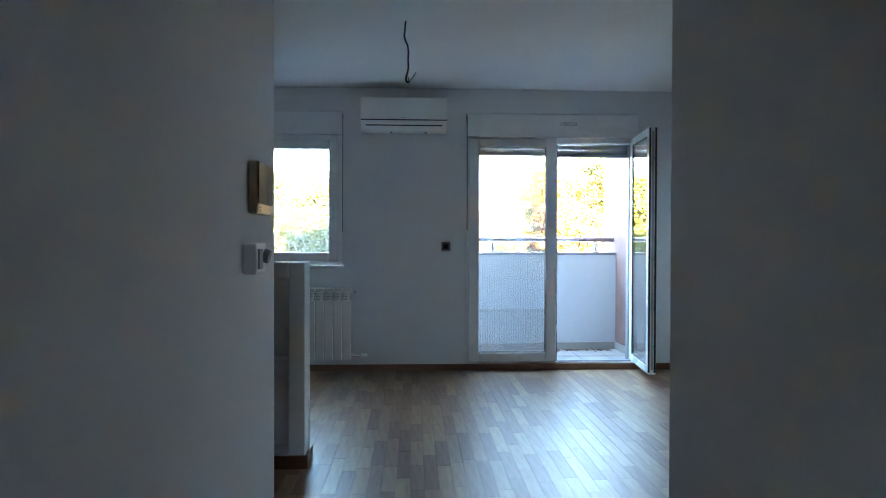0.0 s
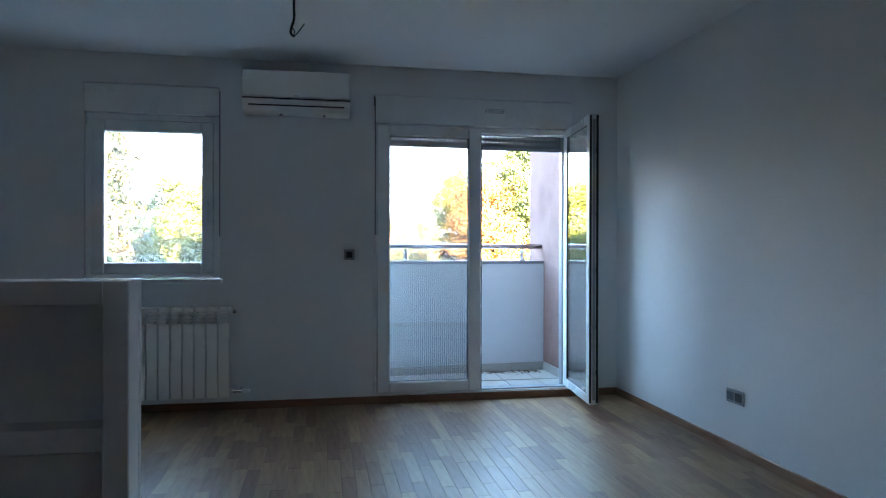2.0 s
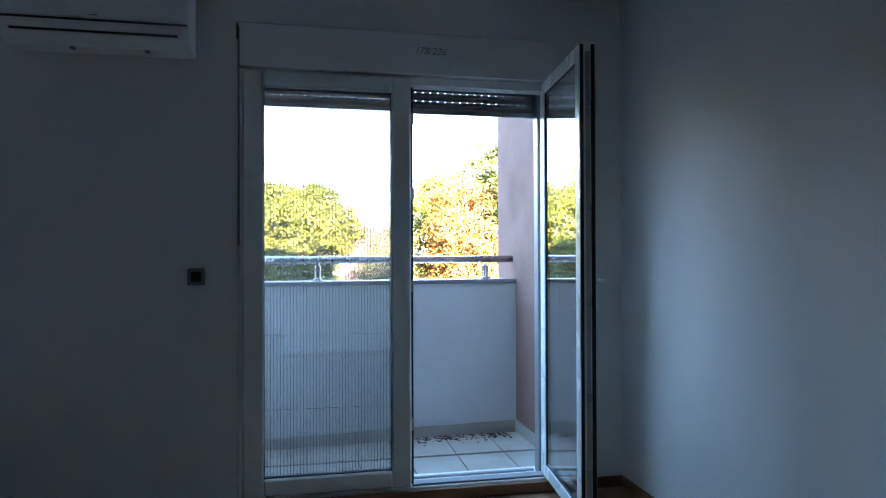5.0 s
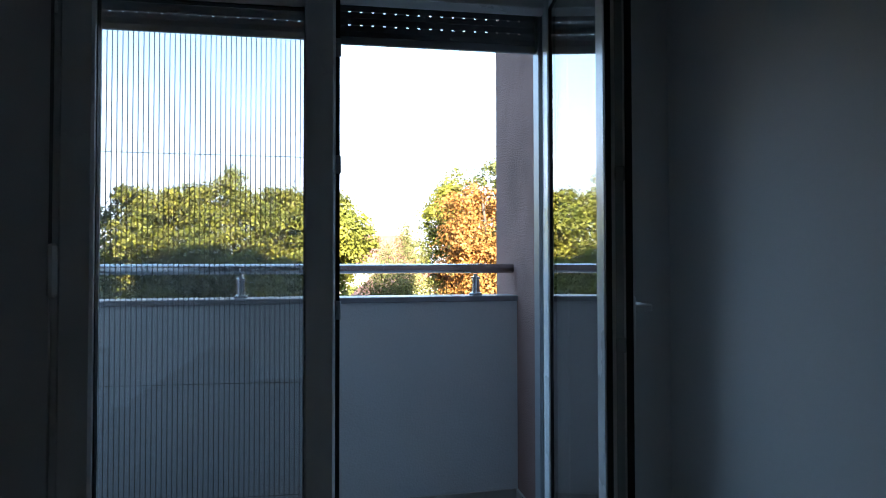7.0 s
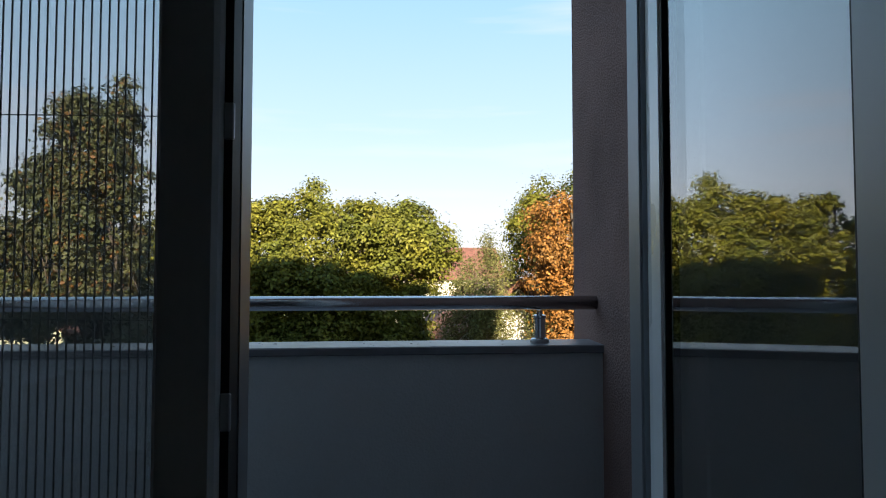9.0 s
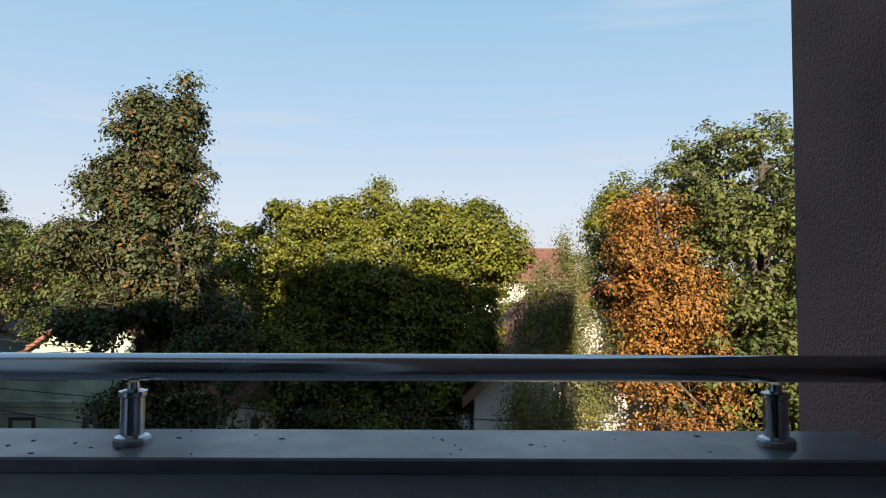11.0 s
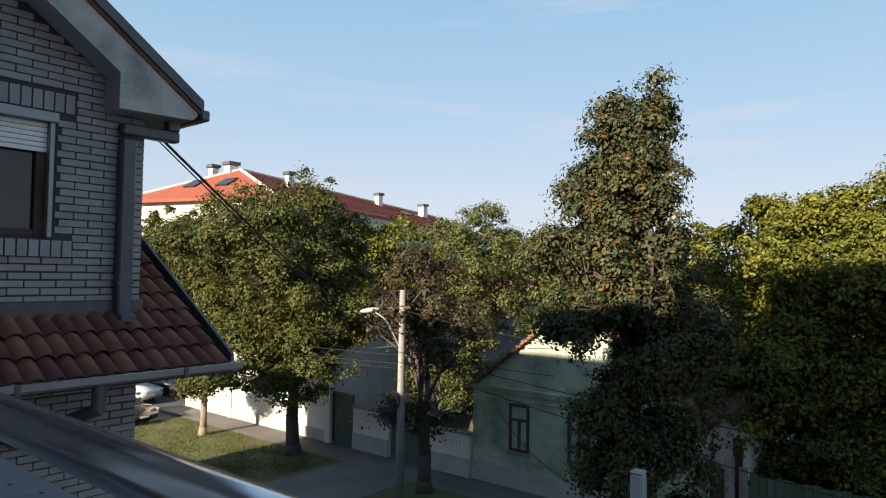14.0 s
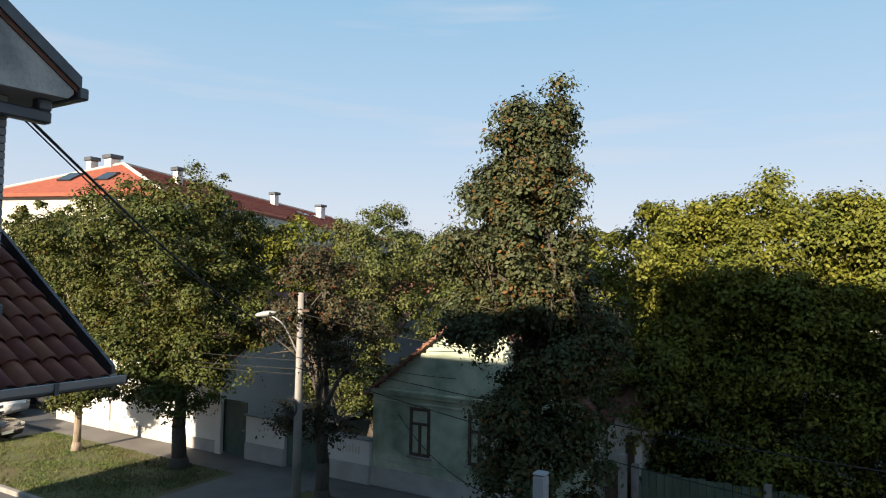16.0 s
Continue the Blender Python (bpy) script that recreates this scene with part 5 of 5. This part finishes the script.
POLE = (-12.76, 21.8)
span((-4.27, 9.74, 2.58), (*POLE, -0.3), 0.35, 0.012)
span((-4.27, 9.74, 2.54), (*POLE, -0.1), 0.45, 0.006)
span((-43.99, 21.5, 0.2), (*POLE, -1.0), 0.5)
span((-43.99, 21.5, -0.1), (*POLE, -1.25), 0.6)
span((-44.03, 21.3, -0.5), (*POLE, -1.4), 0.5)
span((*POLE, 0.4), (-6.85, 26.0, -0.9), 0.15)
span((*POLE, -0.9), (22.78, 21.5, -1.3), 0.9)
span((*POLE, -1.2), (22.78, 21.5, -2.6), 1.2)
span((*POLE, -0.6), (-9.16, 25.0, -1.6), 0.15, 0.01)
span((-11.2, 24.9, -2.9), (-3.93, 18.7, -2.75), 0.55, 0.012)


# ---- long red-roofed building down the side street ----
rb = thing("red_roof_building", (-52, 60, G), "long cream apartment house with a bright red tiled hip roof", "building")
ax, ay = Vector((-49.79, 40.5, 0)), Vector((-64.2, 84.1, 0))
u = (ay - ax).normalized()
vv = Vector((u.y, -u.x, 0))
RZ, EZ = 10.7, 7.5
c = [ax - u * 6 + vv * 8, ay + u * 6 + vv * 8, ay + u * 6 - vv * 8, ax - u * 6 - vv * 8]
def up(p, z):
    return (p.x, p.y, z)
e = [up(p, EZ) for p in c]
rv = [up(ax, RZ), up(ay, RZ)]
raw_mesh("roof", e + rv + [up(p, EZ - 0.25) for p in c], [(0, 1, 5, 4), (1, 2, 5), (2, 3, 4, 5), (3, 0, 4), (0, 6, 7, 1), (1, 7, 8, 2), (2, 8, 9, 3), (3, 9, 6, 0), (9, 8, 7, 6)], REDROOF, rb)
ci = [p + (ax.lerp(ay, 0.5) - p).normalized() * 0.6 for p in c]
raw_mesh("wall", [up(p, G) for p in ci] + [up(p, EZ - 0.2) for p in ci], [(0, 1, 5, 4), (1, 2, 6, 5), (2, 3, 7, 6), (3, 0, 4, 7), (4, 5, 6, 7)], CREAM, rb)
for a, b in ((e[0], rv[0]), (e[3], rv[0]), (rv[0], rv[1])):
    part("hip_cap", rod(a, b, 0.16, n=8), CREAM, rb, "pale mortared ridge tiles")
for k in range(22):
    a, b = Vector(e[0]).lerp(Vector(rv[0]), (k + 1) / 23), Vector(e[1]).lerp(Vector(rv[1]), (k + 1) / 23)
    part("tile_course", rod(a, b, 0.05, n=5), REDROOF, rb)
def chimney(p, w, z):
    ch = part("chimney", boxes((p.x - w, p.x + w, p.y - w, p.y + w, z - 3, z), bevel=0.03), WHITEWALL, rb, "white chimney")
    part("cowl", boxes((p.x - w - 0.15, p.x + w + 0.15, p.y - w - 0.15, p.y + w + 0.15, z + 0.05, z + 0.35), bevel=0.03), DARKMETAL, ch)
chimney(ax - u * 0.5 - vv * 2.6, 0.32, RZ + 0.15)
chimney(ax - u * 0.2 - vv * 0.9, 0.45, RZ + 0.35)
chimney(ax + u * 2.5 + vv * 3.4, 0.3, RZ - 0.3)
chimney(ax + u * 24 + vv * 1.6, 0.35, RZ + 0.5)
chimney(ax + u * 36 + vv * 2.4, 0.45, RZ + 0.4)
# skylights lie on the roof planes
def skylight(p, n, w, h):
    m = Matrix.Translation(p) @ n.to_track_quat("Z", "Y").to_matrix().to_4x4()
    bm = bmesh.new()
    bmesh.ops.create_cube(bm, size=1, matrix=m @ Matrix.Diagonal((w, h, 0.3, 1)))
    part("skylight", bm, PANE, rb)
nend = Vector((-u.x * (RZ - EZ), -u.y * (RZ - EZ), 6)).normalized()
for dv in (-2.4, 1.0):
    d = 3.0
    skylight(ax - u * d + vv * dv + Vector((0, 0, RZ - d * (RZ - EZ) / 6)), nend, 1.2, 1.6)
nside = Vector((vv.x * (RZ - EZ), vv.y * (RZ - EZ), 8)).normalized()
for du in (28, 33):
    skylight(ax + u * du + vv * 3.4 + Vector((0, 0, RZ - 3.4 * (RZ - EZ) / 8)), nside, 1.6, 1.2)
for k in range(7):
    for z in (-3.8, -0.8, 2.2):
        p = ci[3].lerp(ci[0], (k + 0.6) / 7.4)
        m = Matrix.Translation((p.x, p.y, z)) @ (-u).to_track_quat("Z", "Y").to_matrix().to_4x4()
        bm = bmesh.new()
        bmesh.ops.create_cube(bm, size=1, matrix=m @ Matrix.Diagonal((1.2, 1.5, 0.12, 1)))
        part("window", bm, PANE, rb)


# ---- parked cars ----
def car(name, at, turn, paint, label):
    t = thing(name, (0, 0, 0), label, "car", "parked cars")
    t.matrix_basis = Matrix()
    prof = [(-2.1, 0.25), (2.05, 0.25), (2.12, 0.55), (2.0, 0.78), (1.05, 0.92), (0.35, 1.38), (-0.9, 1.45), (-1.75, 1.0), (-2.12, 0.92), (-2.18, 0.5)]
    bm = prism(prof, 1, -0.86, 0.86)
    for v in bm.verts:
        if v.co.z > 1.2:
            v.co.y *= 0.76
    bmesh.ops.bevel(bm, geom=bm.edges[:], offset=0.06, segments=2, affect="EDGES")
    part("body", bm, paint, t, smooth=True)
    for s in (-1, 1):
        part("side_glass", prism([(0.85, 0.97), (0.32, 1.30), (-0.85, 1.36), (-1.4, 1.0)], 1, s * 0.79, s * 0.845), PANE, t)
    part("windscreen", prism([(1.0, 0.98), (0.42, 1.34), (0.45, 1.37), (1.05, 1.0)], 1, -0.66, 0.66), PANE, t)
    part("rear_window", prism([(-0.98, 1.42), (-1.65, 1.07), (-1.7, 1.1), (-1.0, 1.46)], 1, -0.62, 0.62), PANE, t)
    for s in (-1, 1):
        for x in (-1.3, 1.32):
            wl = part("wheel", rod((x, s * 0.72, 0.31), (x, s * 0.89, 0.31), 0.31, n=20), BLACK, t)
            part("rim", rod((x, s * 0.88, 0.31), (x, s * 0.9, 0.31), 0.2, n=16), CHROME, wl)
        part("headlight", boxes((1.85, 2.1, s * 0.75 - 0.12, s * 0.75 + 0.1, 0.6, 0.74), bevel=0.02), CHROME, t)
        part("wing_mirror", boxes((0.75, 0.9, s * 0.96 - 0.1, s * 0.96 + 0.06, 0.92, 1.05), bevel=0.03), paint, t)
        part("rear_light", boxes((-2.19, -2.05, s * 0.72 - 0.1, s * 0.72 + 0.1, 0.7, 0.86), bevel=0.02), BLIND, t)
    part("number_plate", boxes((2.1, 2.13, -0.26, 0.26, 0.4, 0.51)), PLASTIC, t)
    t.matrix_basis = pose(*at, 0, 0, turn)
    return t


CARWHITE = mat("car_white", (0.72, 0.73, 0.74), 0.25, 0.02, 2, 20, 0.0, coat=1.0)
CARBLACK = mat("car_black", (0.012, 0.013, 0.016), 0.2, 0.02, 2, 20, 0.0, coat=1.0)
CARBROWN = mat("car_brown", (0.05, 0.04, 0.035), 0.25, 0.02, 2, 20, 0.0, coat=1.0, metal=0.4)
car("car", (-34.7, 23.6, G - 0.136), 18, CARWHITE, "white hatchback parked on the side street")
car("car", (-35.2, 26.4, G - 0.136), 18, CARBLACK, "black hatchback parked on the side street")
car("car", (-29.9, 20.9, G - 0.136), 18, CARBROWN, "dark brown hatchback parked by the verge")


# ---- pieces: parquet staves and bricks ----
rng = random.Random(4)
SW, near, far_v, far_f, cache = 0.07, 0, [], [], {}
x = -3.2
col = 0
while x < 2.42:
    y = -1.6 + rng.uniform(-0.4, 0)
    while y < W:
        ln = rng.choice((0.35, 0.42, 0.5))
        y0, y1 = max(y, -1.6), min(y + ln, W)
        y += ln
        if y1 - y0 < 0.01 or (x > 0.43 and y1 < 1.35) or x + SW < -3.2:
            continue
        g = 0.0004
        if near < 300 and -0.5 < x < 1.7 and y0 > 3.2:
            key = round(y1 - y0, 2)
            if key not in cache:
                bm = boxes((g, SW - g, 0, key - 2 * g, -0.012, 0.0), bevel=0.0008)
                me = bpy.data.meshes.new("stave")
                bm.to_mesh(me)
                bm.free()
                me.materials.append(OAK)
                cache[key] = me
            ob = link("stave", cache[key], None, floor)
            ob.matrix_basis = Matrix.Translation((x, y0 + g, 0))
            near += 1
        else:
            k = len(far_v)
            a, b, c2, d = x + g, x + SW - g, y0 + g, y1 - g
            far_v += [(a, c2, 0), (b, c2, 0), (b, d, 0), (a, d, 0), (a, c2, -0.012), (b, c2, -0.012), (b, d, -0.012), (a, d, -0.012)]
            far_f += [(k, k + 1, k + 2, k + 3), (k, k + 4, k + 5, k + 1), (k + 1, k + 5, k + 6, k + 2), (k + 2, k + 6, k + 7, k + 3), (k + 3, k + 7, k + 4, k)]
    x += SW
tagged(raw_mesh("staves", far_v, far_f, OAK, floor), kind="stuff")

# bricks of the neighbour's side wall
BL, BH, J, BD = 0.20, 0.047, 0.010, 0.02
cache, near, rest = {}, 0, []
z, row = -2.2, 0
rng = random.Random(9)
while z < 4.6:
    top = z + BH
    y = BYC - (0 if row % 2 else (BL + J) / 2)
    first = row % 2 == 0
    if first:
        spans = [(y, BYC)]
    else:
        spans = []
    while y > 6.4:
        spans.append((y - BL, y))
        y -= BL + J
    for i, (a, b) in enumerate(spans):
        if i and first or not first:
            b2 = b - (J if first and i == 1 else 0)
        else:
            b2 = b
        pieces = [(a, b2)]
        if top > wz0 - 0.14 and z < wz1 + 0.165:
            side = wy1 + (0.145 if top > wz1 + 0.015 or z < wz0 - 0.015 else 0.02)
            pieces = []
            if b2 <= wy0 - 0.07 or a >= side:
                pieces = [(a, b2)]
            elif a < side < b2:
                pieces = [(side + 0.002, b2)]
        for a2, b3 in pieces:
            if b3 - a2 < 0.03 or top > rake((a2 + b3) / 2) - 0.25:
                continue
            dz = rng.uniform(-0.0015, 0.0015)
            key = round(b3 - a2, 3)
            if near < 300 and z > 0.0 and a2 > 7.2:
                if key not in cache:
                    bm = boxes((-0.03, 0, 0, key, 0, BH), bevel=0.004)
                    me = bpy.data.meshes.new("brick")
                    bm.to_mesh(me)
                    bm.free()
                    me.materials.append(BRICK)
                    cache[key] = me
                ob = link("brick", cache[key], None, nb)
                ob.matrix_basis = Matrix.Translation((BXW + rng.uniform(-0.002, 0.002), a2, z + dz))
                near += 1
            else:
                rest.append((BXW - 0.03, BXW + rng.uniform(-0.002, 0.002), a2, b3, z + dz, z + BH + dz))
    z += BH + J
    row += 1
# upright bricks over and under the window
y = wy0 - 0.06
while y < wy1 + 0.12:
    rest.append((BXW - 0.03, BXW + 0.006, y, y + 0.062, wz1 + 0.02, wz1 + 0.16))
    rest.append((BXW - 0.03, BXW + 0.035, y, y + 0.062, wz0 - 0.14, wz0 - 0.02))
    y += 0.074
vs, fs = [], []
for x0, x1, y0, y1, z0, z1 in rest:
    k = len(vs)
    vs += [(x0, y0, z0), (x1, y0, z0), (x1, y1, z0), (x0, y1, z0), (x0, y0, z1), (x1, y0, z1), (x1, y1, z1), (x0, y1, z1)]
    fs += [(k + 1, k + 2, k + 6, k + 5), (k, k + 1, k + 5, k + 4), (k + 2, k + 3, k + 7, k + 6), (k + 4, k + 5, k + 6, k + 7), (k, k + 3, k + 2, k + 1)]
tagged(raw_mesh("bricks", vs, fs, BRICK, nb), kind="stuff")

# ---- the street front and the parapet stand at a slight angle to the rooms ----
TURN = Matrix.Translation((1.45, 6.4, 0)) @ Matrix.Rotation(radians(4.6), 4, "Z") @ Matrix.Translation((-1.37, -6.4, 0))
for ob in list(scene.objects):
    if ob.parent is None and ob not in FLAT:
        ob.matrix_basis = TURN @ ob.matrix_basis
